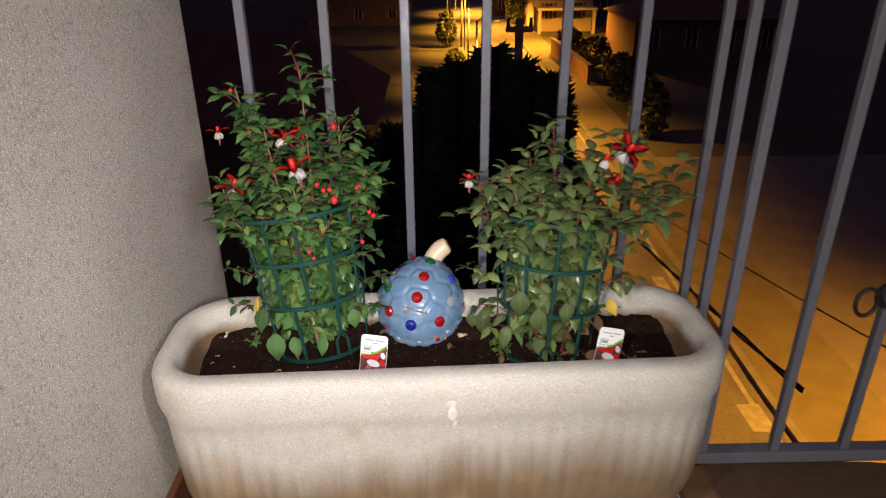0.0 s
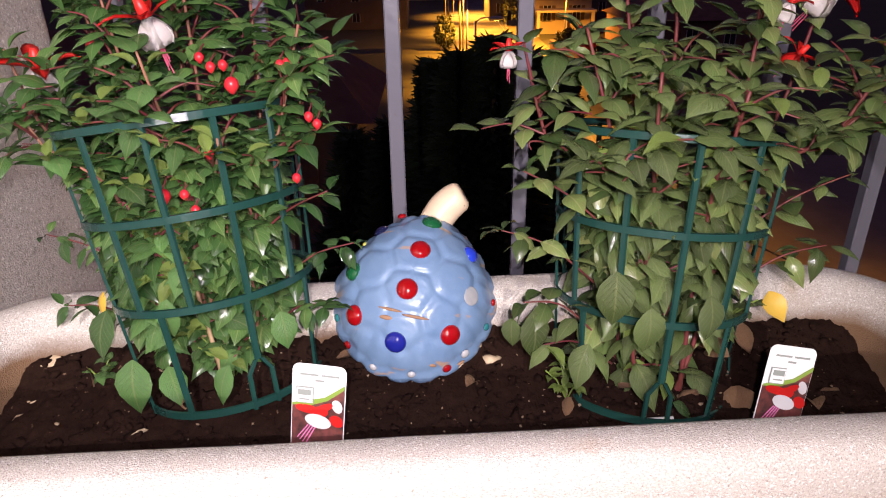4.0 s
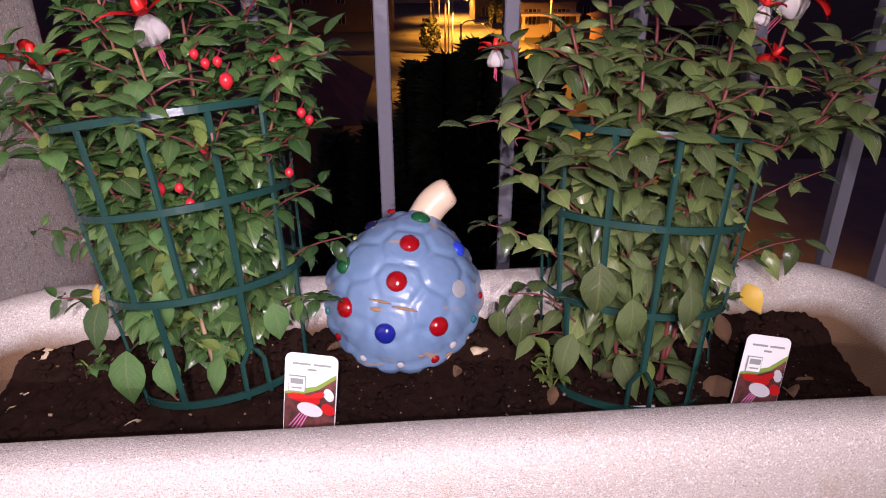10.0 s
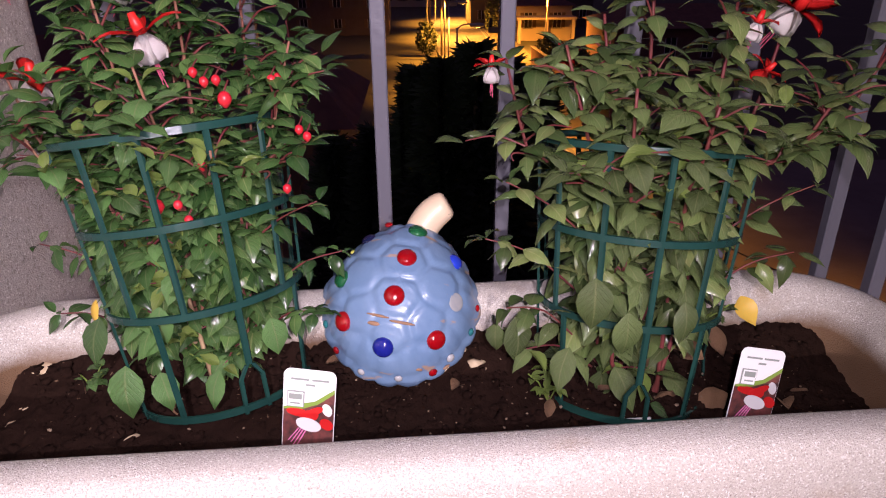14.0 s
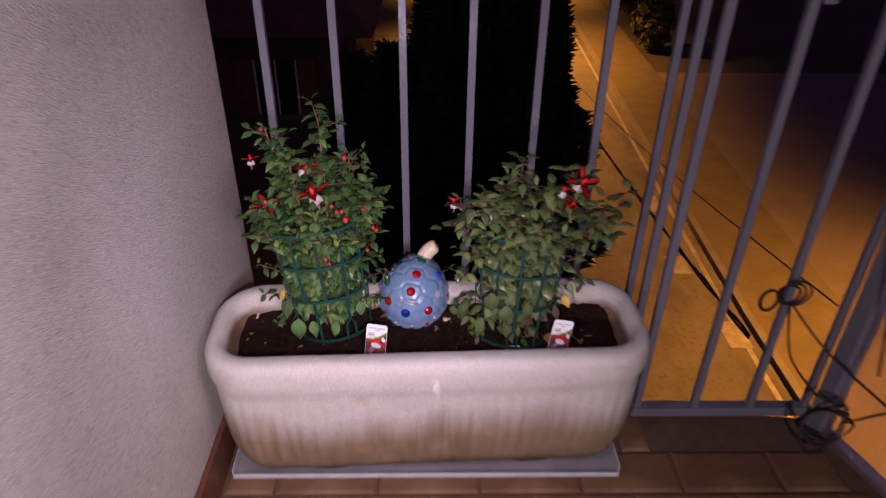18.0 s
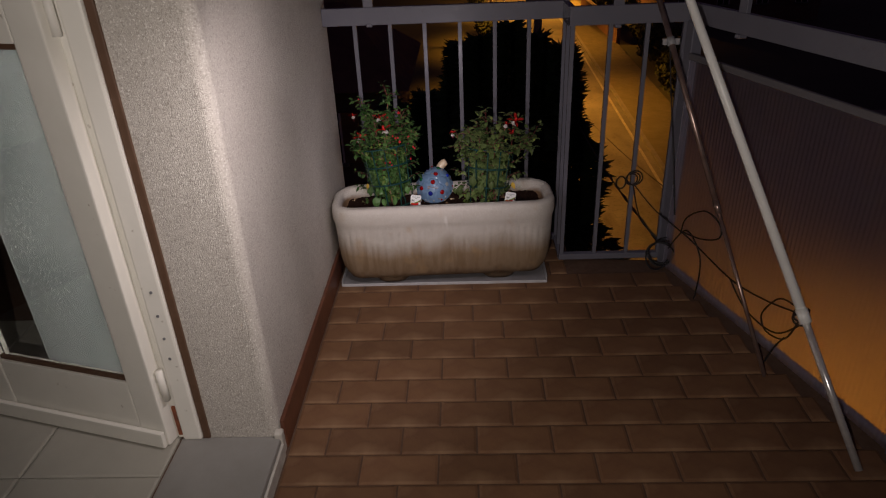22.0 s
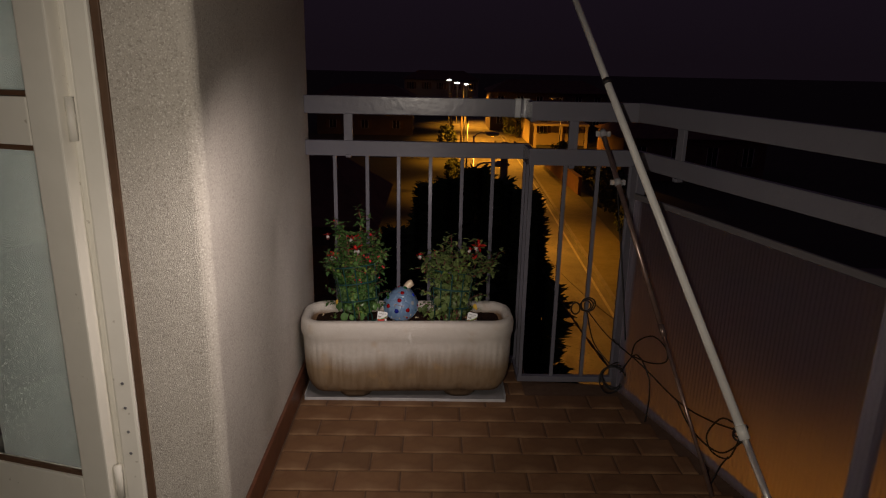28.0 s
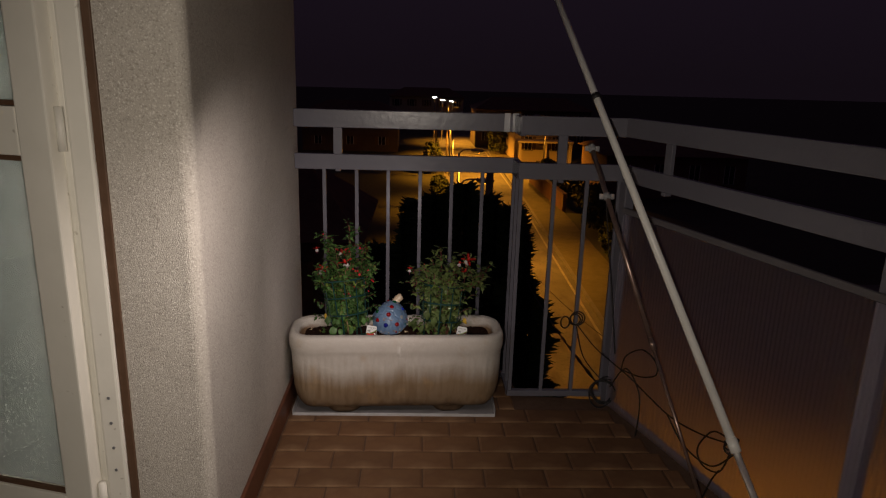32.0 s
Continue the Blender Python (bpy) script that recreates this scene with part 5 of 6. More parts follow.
# ---- plant labels stuck in the soil ----
def plant_label(at, turn):
    t = thing("plant_label", at, "white card plant label with a red-white flower picture", "plant label", "plant labels")
    t.matrix_world = pose(*at, *turn)
    W, H0, H1 = 0.0176, -0.012, 0.070

    def panel(name, pts, y, material, label=""):
        bm = bmesh.new()
        a = [bm.verts.new((x, y, z)) for x, z in pts]
        b = [bm.verts.new((x, y + 0.0003, z)) for x, z in pts]
        bm.faces.new(a)
        bm.faces.new(list(reversed(b)))
        for i in range(len(pts)):
            j = (i + 1) % len(pts)
            bm.faces.new((a[j], a[i], b[i], b[j]))
        bmesh.ops.recalc_face_normals(bm, faces=bm.faces[:])
        return part(name, bm, material, t, label)

    def disc(cx, cz, rx, rz, turn_=0.0, n=18):
        return [(cx + rx * math.cos(a) * math.cos(turn_) - rz * math.sin(a) * math.sin(turn_), cz + rx * math.cos(a) * math.sin(turn_) + rz * math.sin(a) * math.cos(turn_)) for a in (2 * math.pi * k / n for k in range(n))]
    r = 0.005
    card = [(-W, H0), (W, H0)]
    for cx, a0 in ((W - r, 0), (-W + r, 90)):
        card += [(cx + r * math.cos(radians(a0 + 15 * k)), H1 - r + r * math.sin(radians(a0 + 15 * k))) for k in range(7)]
    panel("card", card, 0.0, M_TAGWHITE)
    photo = [(-W + 0.0006, H0 + 0.001), (W - 0.0006, H0 + 0.001), (W - 0.0006, 0.055), (0.006, 0.046), (-0.004, 0.042), (-W + 0.0006, 0.041)]
    panel("photo", photo, -0.0005, M_TAGDARK, "dark printed photograph area")
    panel("stripe", [(-W + 0.0006, 0.0405), (-0.004, 0.0415), (0.006, 0.0455), (W - 0.0006, 0.0545), (W - 0.0006, 0.0575), (0.004, 0.0475), (-W + 0.0006, 0.0420)], -0.0010, M_TAGGREEN, "green swoosh")
    for k, (cx, cz, rx, rz, tn) in enumerate(((-0.007, 0.0385, 0.0080, 0.0030, -0.15), (0.004, 0.0400, 0.0065, 0.0026, 0.5), (0.001, 0.037, 0.006, 0.0040, 0.1), (0.0125, 0.0315, 0.0050, 0.0038, -0.6))):
        panel("printed_petal", disc(cx, cz, rx, rz, tn), -0.0010 - 0.00012 * k, M_TAGRED, "red printed petal")
    panel("printed_bell", disc(0.0005, 0.0305, 0.0088, 0.0048, -0.25), -0.0018, M_TAGWHITE, "white printed bloom")
    for k in range(4):
        x = -0.001 - 0.0018 * k
        panel("printed_stamen", [(x, 0.0275), (x + 0.0010, 0.0275), (x - 0.0060, 0.013 + 0.0015 * k), (x - 0.0068, 0.013 + 0.0015 * k)], -0.0016 - 0.0001 * k, M_TAGPINK, "pink printed stamen")
    panel("printed_leaf", disc(0.0125, 0.042, 0.0032, 0.0048, 0.4), -0.0011, M_TAGWHITE)
    # lettering too small to read, as bars
    for x0, x1, z in ((-0.0125, -0.0005, 0.0620), (0.0015, 0.0130, 0.0620), (-0.0025, 0.0035, 0.0582)):
        panel("print_bar", [(x0, z), (x1, z), (x1, z + 0.0013), (x0, z + 0.0013)], -0.0005, M_TAGGREY)
    # emblem box
    panel("emblem", [(-0.0145, 0.043), (-0.0030, 0.043), (-0.0030, 0.0545), (-0.0145, 0.0545)], -0.0016, M_TAGGREY, "small framed emblem")
    panel("emblem_field", [(-0.0139, 0.0436), (-0.0036, 0.0436), (-0.0036, 0.0539), (-0.0139, 0.0539)], -0.0021, M_TAGWHITE)
    panel("emblem_bar", [(-0.0130, 0.0490), (-0.0045, 0.0490), (-0.0045, 0.0528), (-0.0130, 0.0528)], -0.0026, M_TAGGREY)
    panel("emblem_line", [(-0.0122, 0.0456), (-0.0053, 0.0456), (-0.0053, 0.0466), (-0.0122, 0.0466)], -0.0026, M_TAGGREY)


plant_label((0.0755, 0.8035, 0.247), (-9, 5, -6))
plant_label((0.387, 0.8165, 0.2415), (-14, 12, 4))

# ---- litter on the soil ----
def scrap(name, at, size, material, label, category, seed, thick=0.35):
    rg = random.Random(seed)
    bm = bmesh.new()
    ball(bm, (0, 0, 0), size, 1, 0.8, thick, 9, 6)
    for v in bm.verts:
        v.co *= 1 + 0.35 * noise.noise(v.co * 120 + Vector((seed, 0, 0)))
        v.co.z += 0.7 * size * noise.noise(v.co * 110 + Vector((0, seed, 0)))
    ob = solo(name, bm, material, label, category, "litter on the soil", smooth=True, at=at)
    ob.rotation_euler = (rg.uniform(-0.4, 0.4), rg.uniform(-0.4, 0.4), rg.uniform(0, 6))
    return ob


for i, (x, y, s) in enumerate(((-0.142, 0.90, 0.011), (-0.150, 0.875, 0.007), (0.200, 0.896, 0.008), (0.188, 0.905, 0.006), (-0.148, 0.858, 0.008), (-0.06, 0.845, 0.007))):
    scrap("dried_bloom", (x, y, soil_z(y) + s * 0.2), s, M_PETALDRY, "crumpled dried petal lying on the soil", "petal", 10 + i, 0.22)
DEAD = [leaf_mesh("leaf", M_DEADLEAF, 0.34, 0.5, 0.9, 3.0), leaf_mesh("leaf", M_DEADLEAF, 0.28, -0.6, 0.6, -4.0), leaf_mesh("leaf", M_DEADLEAF, 0.38, 0.8, -0.5, 2.0)]
for i, (x, y, s) in enumerate(((-0.105, 0.885, 0.011), (0.09, 0.895, 0.009), (0.345, 0.868, 0.012), (0.375, 0.895, 0.013), (0.305, 0.905, 0.010), (0.425, 0.868, 0.012), (0.438, 0.856, 0.009), (0.455, 0.862, 0.007), (0.381, 0.858, 0.013), (0.355, 0.872, 0.012), (0.30, 0.865, 0.011), (0.25, 0.858, 0.009), (-0.115, 0.928, 0.012), (-0.165, 0.89, 0.008), (-0.13, 0.87, 0.007), (0.185, 0.878, 0.008), (0.40, 0.90, 0.012), (-0.03, 0.87, 0.009), (0.33, 0.885, 0.014), (0.02, 0.925, 0.013), (0.365, 0.905, 0.014))):
    dl = new("dead_leaf", DEAD[i % 3])
    dl.matrix_world = pose(x, y, soil_z(y) + s * 0.45, rnd.uniform(-25, 25), rnd.uniform(-50, 50), rnd.uniform(0, 360)) @ Matrix.Scale(s * 2.1, 4) @ Matrix.Translation((0, -0.5, 0))
    tagged(dl, "curled brown dead leaf on the soil", "leaf", "litter on the soil")


def lumps(name, count, half, size, lift, flat, material, label, category, seed):
    """Many small rough lumps strewn over the soil, as one mesh."""
    rg = random.Random(seed)
    base = [Vector((math.cos(a) * math.cos(e), math.sin(a) * math.cos(e), math.sin(e))) for e in (-0.9, 0.0, 0.8) for a in (1.257 * k + e for k in range(5))]
    faces = [(5 * r + k, 5 * r + (k + 1) % 5, 5 * r + 5 + (k + 1) % 5, 5 * r + 5 + k) for r in range(2) for k in range(5)] + [(10, 11, 12, 13, 14)]
    vs, fs = [], []
    for _ in range(count):
        x, y = rg.uniform(-half[0], half[0]), rg.uniform(-half[1], half[1])
        s = size[0] + (size[1] - size[0]) * rg.random() ** 2
        sx, sy, sz = s * rg.uniform(0.8, 1.6), s, s * flat * rg.uniform(0.7, 1.2)
        t = Euler((rg.uniform(-0.5, 0.5), rg.uniform(-0.5, 0.5), rg.uniform(0, 6.28))).to_matrix()
        o = Vector((x, y, lift + soil_rise(y / SOIL_HALF)))
        i = len(vs)
        vs += [tuple(o + t @ Vector((v.x * sx, v.y * sy, v.z * sz)) * rg.uniform(0.7, 1.25)) for v in base]
        fs += [tuple(i + k for k in f) for f in faces]
    me = bpy.data.meshes.new(name)
    me.from_pydata(vs, [], fs)
    me.materials.append(material)
    me.shade_smooth()
    ob = new(name, me)
    ob.matrix_world = pose(PX, PY, SOIL, 0, 0, PTURN)
    return tagged(ob, label, category, kind="stuff")


lumps("soil_clods", 1500, (0.312, 0.067), (0.0012, 0.0055), 0.0, 0.75, M_SOIL, "loose dark clods of earth on the soil", "soil", 5)
lumps("soil_crumbs", 240, (0.30, 0.062), (0.0004, 0.0015), 0.003, 0.5, mat("straw_crumbs", (0.20, 0.13, 0.08), 0.9, var=(0.34, 0.25, 0.16), scale=90), "scattered straw bits and crumbs on the soil", "litter", 6)

strip = solo("plastic_strip", boxed(-0.012, 0.012, -0.0012, 0.0012, -0.004, 0.004, 0.0006, 1), M_TAGWHITE, "white plastic strip half buried in the soil", "plastic strip", at=(0.317, 0.842, soil_z(0.842) + 0.002))
strip.rotation_euler = (radians(-30), 0, radians(3))
fallen = new("fallen_leaf", LEAF_L[2])
fallen.matrix_world = pose(0.330, 0.852, soil_z(0.852) + 0.010, -35, 10, 250) @ Matrix.Scale(0.020, 4)
tagged(fallen, "green fallen leaf lying on the soil", "leaf", "litter on the soil")


def seedling(at, n, size, seed, mat_leaf):
    rg = random.Random(seed)
    at = (at[0], at[1], soil_z(at[1]))
    s = thing("seedling", at, "small green weed sprouting from the soil", "weed", "weeds")
    for k in range(n):
        a = rg.uniform(0, 6.28)
        h = rg.uniform(0.4, 1.0) * size
        e = Vector((math.cos(a) * h * 0.7, math.sin(a) * h * 0.5, h))
        part("stalk", sweep(bmesh.new(), [(0, 0, -0.003), e * 0.5 + Vector((0, 0, h * 0.15)), e], 0.0006, 5), M_LEAF_NEW, s)
        for q in range(4):
            shared("leaf", mat_leaf, s, Matrix.Translation(e * rg.uniform(0.6, 1)) @ pose(0, 0, 0, rg.uniform(-20, 30), 0, rg.uniform(0, 360)) @ Matrix.Scale(size * rg.uniform(0.25, 0.45), 4))


seedling((0.255, 0.868, SOIL), 7, 0.030, 3, LEAF_Y[0])
seedling((-0.10, 0.885, SOIL), 6, 0.028, 4, LEAF_L[0])
seedling((0.0, 0.888, SOIL), 16, 0.042, 5, LEAF_L[0])
seedling((0.375, 0.905, SOIL), 14, 0.045, 6, LEAF_R[0])
seedling((0.43, 0.93, SOIL), 3, 0.012, 8, LEAF_L[0])

# ---- leaning poles and the cable ----
A, B = Vector((1.125, -0.107, 0.006)), Vector((0.725, 0.933, 1.318))
B = A + (B - A) * 1.22
mid = A + (B - A) * 0.174
ring_at = A + (B - A) * 0.69
pole = thing("leaning_pole", A, "long white pole with a chromed lower end leaning on the railing", "pole")
part("lower_tube", rod((0, 0, 0), mid - A, 0.0088, seg=18), M_CHROME, pole, "bright chromed tube", True)
part("upper_tube", rod(mid - A - (B - A).normalized() * 0.01, B - A, 0.0118, 0.0112, 18), M_WHITEPOLE, pole, "white painted tube", True)
part("collar", rod(mid - A - (B - A).normalized() * 0.022, mid - A + (B - A).normalized() * 0.014, 0.0140, seg=18), M_WHITEPOLE, pole, "pale joint collar", True)
part("band", rod(ring_at - A - (B - A).normalized() * 0.009, ring_at - A + (B - A).normalized() * 0.009, 0.0150, seg=18), M_BLACK, pole, "black rubber band", True)
A2, B2 = Vector((1.048, 0.228, 0.006)), Vector((0.813, 0.884, 0.953))
d2 = (B2 - A2).normalized()
pole2 = thing("telescopic_rod", A2, "tarnished telescopic metal rod with clear plastic clips", "rod")
part("lower_tube", rod((0, 0, 0), (B2 - A2) * 0.42, 0.0058, seg=14), M_DARKSTEEL, pole2, "", True)
part("upper_tube", rod((B2 - A2) * 0.40, B2 - A2, 0.0084, seg=14), M_DARKSTEEL, pole2, "", True)
part("ferrule", rod((B2 - A2) * 0.392, (B2 - A2) * 0.425, 0.0094, seg=14), M_DARKSTEEL, pole2, "", True)
for k in (0.832, 0.985):
    c = A2 + (B2 - A2) * k
    q = thing("rod_clip", c, "clear plastic clip on the metal rod", "clip", "clips")
    q.parent = pole2
    q.matrix_parent_inverse = pole2.matrix_world.inverted()
    for key in ("category", "group"):
        del q[key]
    part("clip_sleeve", rod(d2 * -0.011, d2 * 0.011, 0.0125, seg=16), M_CLEAR, q, "", True)
    for s in (-1, 1):
        bm = bmesh.new()
        box(bm, 0.010 * s - 0.007 + 0.008 * s, 0.010 * s + 0.007 + 0.008 * s, -0.006, 0.006, -0.009, 0.009, 0.003, 2)
        part("clip_jaw", bm, M_CLEAR, q, "", True)

cable = thing("black_cable", (0.955, 0.80, 0.004), "black electric cable coiled on the floor and knotted to a bar", "cable")
O = Vector((0.955, 0.80, 0.004))


def wire(name, pts, r=0.0024, n=9, label=""):
    return part(name, sweep(bmesh.new(), [p - O for p in spline(pts, n)], r, 7), M_BLACK, cable, label, True)


bm = bmesh.new()
for t in range(4):
    cz, rr_ = 0.066 + 0.008 * math.sin(t), 0.043 + 0.004 * math.cos(t * 2.1)
    sweep(bm, [Vector((0.925 + rr_ * math.cos(a) - 0.01 * t * 0.6, 0.835 - 0.012 * t + 0.01 * math.sin(a * 2 + t), cz + 0.004 + rr_ * math.sin(a) * 1.1)) - O for a in (2 * math.pi * k / 30 for k in range(30))], 0.0027, 7, True)
part("coil", bm, M_BLACK, cable, "bundled coil of cable", True)
bm = bmesh.new()
for t in range(3):
    rr_ = 0.020 + 0.003 * t
    sweep(bm, [Vector((0.817 - 0.006 + rr_ * math.cos(a) + 0.004 * t, RY - 0.010 - 0.004 * t, 0.318 + 0.004 * t + rr_ * math.sin(a))) - O for a in (2 * math.pi * k / 22 for k in range(22))], 0.0025, 7, True)
sweep(bm, [Vector((0.775 + 0.016 * math.cos(a), RY - 0.016, 0.310 + 0.022 * math.sin(a))) - O for a in (2 * math.pi * k / 22 for k in range(22))], 0.0030, 7, True)
part("knot", bm, M_BLACK, cable, "loops knotted round the bar", True)
# from the knot to the pole's joint, with slack loops on the way
STRANDS = (
    ((0.82, 0.893, 0.300), (0.885, 0.835, 0.228), (0.957, 0.686, 0.195), (1.019, 0.484, 0.165), (1.050, 0.330, 0.190), (1.052, 0.150, 0.262)),
    ((0.818, 0.893, 0.295), (0.850, 0.885, 0.180), (0.905, 0.850, 0.112)),
    ((0.940, 0.720, 0.200), (0.945, 0.700, 0.262), (0.973, 0.633, 0.315), (0.996, 0.567, 0.304), (0.998, 0.556, 0.262), (0.975, 0.628, 0.222), (0.940, 0.720, 0.205)),
    ((0.930, 0.790, 0.105), (0.950, 0.705, 0.215), (0.973, 0.632, 0.177), (0.979, 0.613, 0.110), (0.977, 0.620, 0.010)),
    ((1.019, 0.484, 0.165), (1.045, 0.401, 0.108), (1.070, 0.271, 0.120), (1.065, 0.150, 0.230)),
    ((1.045, 0.118, 0.285), (1.062, 0.250, 0.240), (1.062, 0.304, 0.195), (1.056, 0.332, 0.135), (1.065, 0.304, 0.101), (1.078, 0.230, 0.130), (1.050, 0.130, 0.272)),
    ((1.075, 0.230, 0.132), (1.075, 0.262, 0.083), (1.068, 0.288, 0.006)),
    ((0.930, 0.770, 0.240), (0.915, 0.815, 0.430), (0.902, 0.855, 0.580), (0.870, 0.850, 0.790)),
)
for run in STRANDS:
    wire("strand", [Vector(p) for p in run])
bm = bmesh.new()
for t in range(3):
    sweep(bm, [Vector((1.041 + 0.0155 * math.cos(a), 0.123 + 0.0155 * math.sin(a), 0.262 + 0.012 * t + 0.006 * math.sin(a + t))) - O for a in (2 * math.pi * k / 18 for k in range(18))], 0.0024, 7, True)
part("joint_turns", bm, M_BLACK, cable, "turns wound round the white pole's joint", True)

# ---- the street below ----
ground = bmesh.new()
box(ground, -300, 300, -120, 420, GROUND - 1.0, GROUND)
solo("ground", ground, M_FOREST, "dark open ground beyond the road", "ground", kind="structure")


def centre(y):
    """The road's middle line."""
    return 4.35 + 0.000001 * y + (0.0 if y < 12 else 0.032 * (y - 12)) if y < 55 else 4.35 + 0.032 * 43 + 0.012 * (y - 55)


def ribbon(name, off0, off1, y0, y1, z0, z1, material, label, category="road", step=3.0, dash=None):
    """A strip of the street between two offsets from its middle line, in one run or in dashes."""
    bm = bmesh.new()
    runs_ = []
    y = y0
    while y < y1 - 1e-6:
        e = min(y + (dash[0] if dash else y1 - y0), y1)
        runs_.append((y, e))
        y = e + (dash[1] if dash else 1.0)
    for a, b in runs_:
        n = max(1, int((b - a) / step))
        rings_ = []
        for k in range(n + 1):
            q = a + (b - a) * k / n
            c = centre(q)
            rings_.append([(c + off0, q, z0), (c + off1, q, z0), (c + off1, q, z1), (c + off0, q, z1)])
        loft(bm, rings_, True, True)
    bmesh.ops.recalc_face_normals(bm, faces=bm.faces[:])
    return solo(name, bm, material, label, category, kind="structure")


ribbon("road", -3.1, 3.1, -60, 260, GROUND - 0.2, GROUND + 0.02, M_ASPHALT, "asphalt street under orange sodium light")
ribbon("edge_line", 2.72, 2.84, -20, 180, GROUND, GROUND + 0.026, M_LINE, "worn white edge line of the street", "road marking", 4)
ribbon("centre_line", -0.06, 0.06, -20, 60, GROUND, GROUND + 0.026, M_LINE, "worn white centre line of the street", "road marking", dash=(4.5, 1.2))
ribbon("kerb", 3.1, 3.28, -20, 160, GROUND - 0.1, GROUND + 0.14, M_KERB, "stone kerb along the street", "kerb", 4)
ribbon("verge", 3.28, 5.6, -20, 160, GROUND - 0.1, GROUND + 0.10, M_VERGE, "dry grass verge beside the street", "verge", 4)
ribbon("pavement", -6.5, -3.1, -20, 34, GROUND - 0.1, GROUND + 0.13, M_KERB, "worn concrete pavement beside the street", "pavement", 4)
solo("yard", boxed(centre(0) + 5.62, 24, -30, 30, GROUND - 0.2, GROUND + 0.05), M_YARD, "pale gravel yard added beside the street to light the screen", "ground", kind="structure")
solo("side_road", boxed(-30, centre(45) - 3.12, 36, 76, GROUND - 0.2, GROUND + 0.016), M_FOREST, "forecourt off the street, coloured dark to dim its lamplight", "road", kind="structure")
for i, (x, y, w, l) in enumerate(((6.6, 14.2, 0.5, 0.8), (7.0, 11.4, 0.5, 0.9), (6.9, 17.5, 0.35, 1.0))):
    solo("road_patch", boxed(x - w / 2, x + w / 2, y - l / 2, y + l / 2, GROUND, GROUND + 0.027), M_LINE, "worn white painted patch on the street", "road marking", kind="structure")


def street_lamp(x, y):
    s = thing("street_lamp", (x, y, GROUND), "tall galvanised street lamp giving orange light", "street lamp", "street lamps", turn=180 if x > 9 else 0)
    part("post", rod((0, 0, 0), (0, 0, 5.9), 0.07, 0.045, 10), M_STEELPOLE, s, "", True)
    part("arm", sweep(bmesh.new(), spline([(0, 0, 5.8), (0.25, 0, 6.02), (0.9, 0, 6.06)], 5), 0.03, 8), M_STEELPOLE, s, "", True)
    bm = bmesh.new()
    ball(bm, (0.95, 0, 6.00), 0.36, 1, 0.5, 0.30, 14, 8)
    part("head", bm, M_STEELPOLE, s, "", True)
    bm = bmesh.new()
    ball(bm, (0.97, 0, 5.905), 0.12, 1, 0.6, 0.16, 12, 8)
    part("lens", bm, M_GLOW, s, "glowing orange lens", True)


for sx, sy in STREET_LAMPS:
    street_lamp(sx, sy)


def conifer(at, top, r, seed, trunk=True, n=7500):
    """A ragged conifer: drooping branch sprays in whorls, each of many small blades."""
    rg = random.Random(seed)
    t = thing("conifer", at, "tall dark ragged conifer beside the street", "tree", "conifers")
    part("trunk", rod((0, 0, 0), (0, 0, top * 0.96), 0.16, 0.02, 9), M_TRUNK, t, "", True)
    vs, fs = [], []
    for k in range(n):
        h = 0.06 + 0.94 * rg.random() ** 0.75
        a = rg.uniform(0, 6.283)
        lobes = 1 + 0.30 * math.sin(3 * a + 9 * h + seed) + 0.28 * math.sin(31 * h + 2 * a + seed)
        edge = min(1.25 * r * (1 - h) ** 0.78, 0.56 * r) * lobes
        d = edge * (1 - 0.65 * rg.random() ** 2.2) + 0.03
        z = h * top - 0.16 * d
        c = Vector((d * math.cos(a), d * math.sin(a), z))
        ln = rg.uniform(0.10, 0.26)
        w = rg.uniform(0.03, 0.07)
        out = Vector((math.cos(a), math.sin(a), rg.uniform(-0.25, 0.75))).normalized()
        sd = out.cross(Vector((rg.uniform(-1, 1), rg.uniform(-1, 1), rg.uniform(-1, 1)))).normalized()
        i = len(vs)
        vs += [c - out * ln * 0.3, c + sd * w, c + out * ln, c - sd * w]
        fs.append((i, i + 1, i + 2, i + 3))
    me = bpy.data.meshes.new("crown")
    me.from_pydata([tuple(v) for v in vs], [], fs)
    me.materials.append(M_NEEDLE)
    ob = new("crown", me)
    ob.parent = t
    ob["kind"] = "stuff"
    for h in range(9):
        hh = 0.12 + h * 0.09
        for q in range(4):
            a = h * 1.1 + q * 1.571
            d = r * (1 - hh) ** 0.6 * 0.75
            part("limb", sweep(bmesh.new(), [(0, 0, hh * top + 0.1), (d * math.cos(a), d * math.sin(a), hh * top - 0.1 * d)], [0.03, 0.008], 5), M_TRUNK, t)
    return t


# the last two are invented, covering lit ground with dark
for (x, y, top, r), sd in zip(((0.90, 8.4, 8.16, 1.35), (0.50, 8.3, 8.00, 1.05), (1.28, 8.5, 7.98, 1.15), (0.85, 9.6, 7.5, 1.5), (0.20, 8.7, 7.86, 0.95), (1.66, 8.6, 7.80, 1.25), (-0.38, 9.2, 7.0, 0.95), (-0.95, 9.5, 6.8, 1.0)), (3, 8, 13, 22, 31, 47, 53, 61)):
    conifer((x, y, GROUND), top, r, sd)


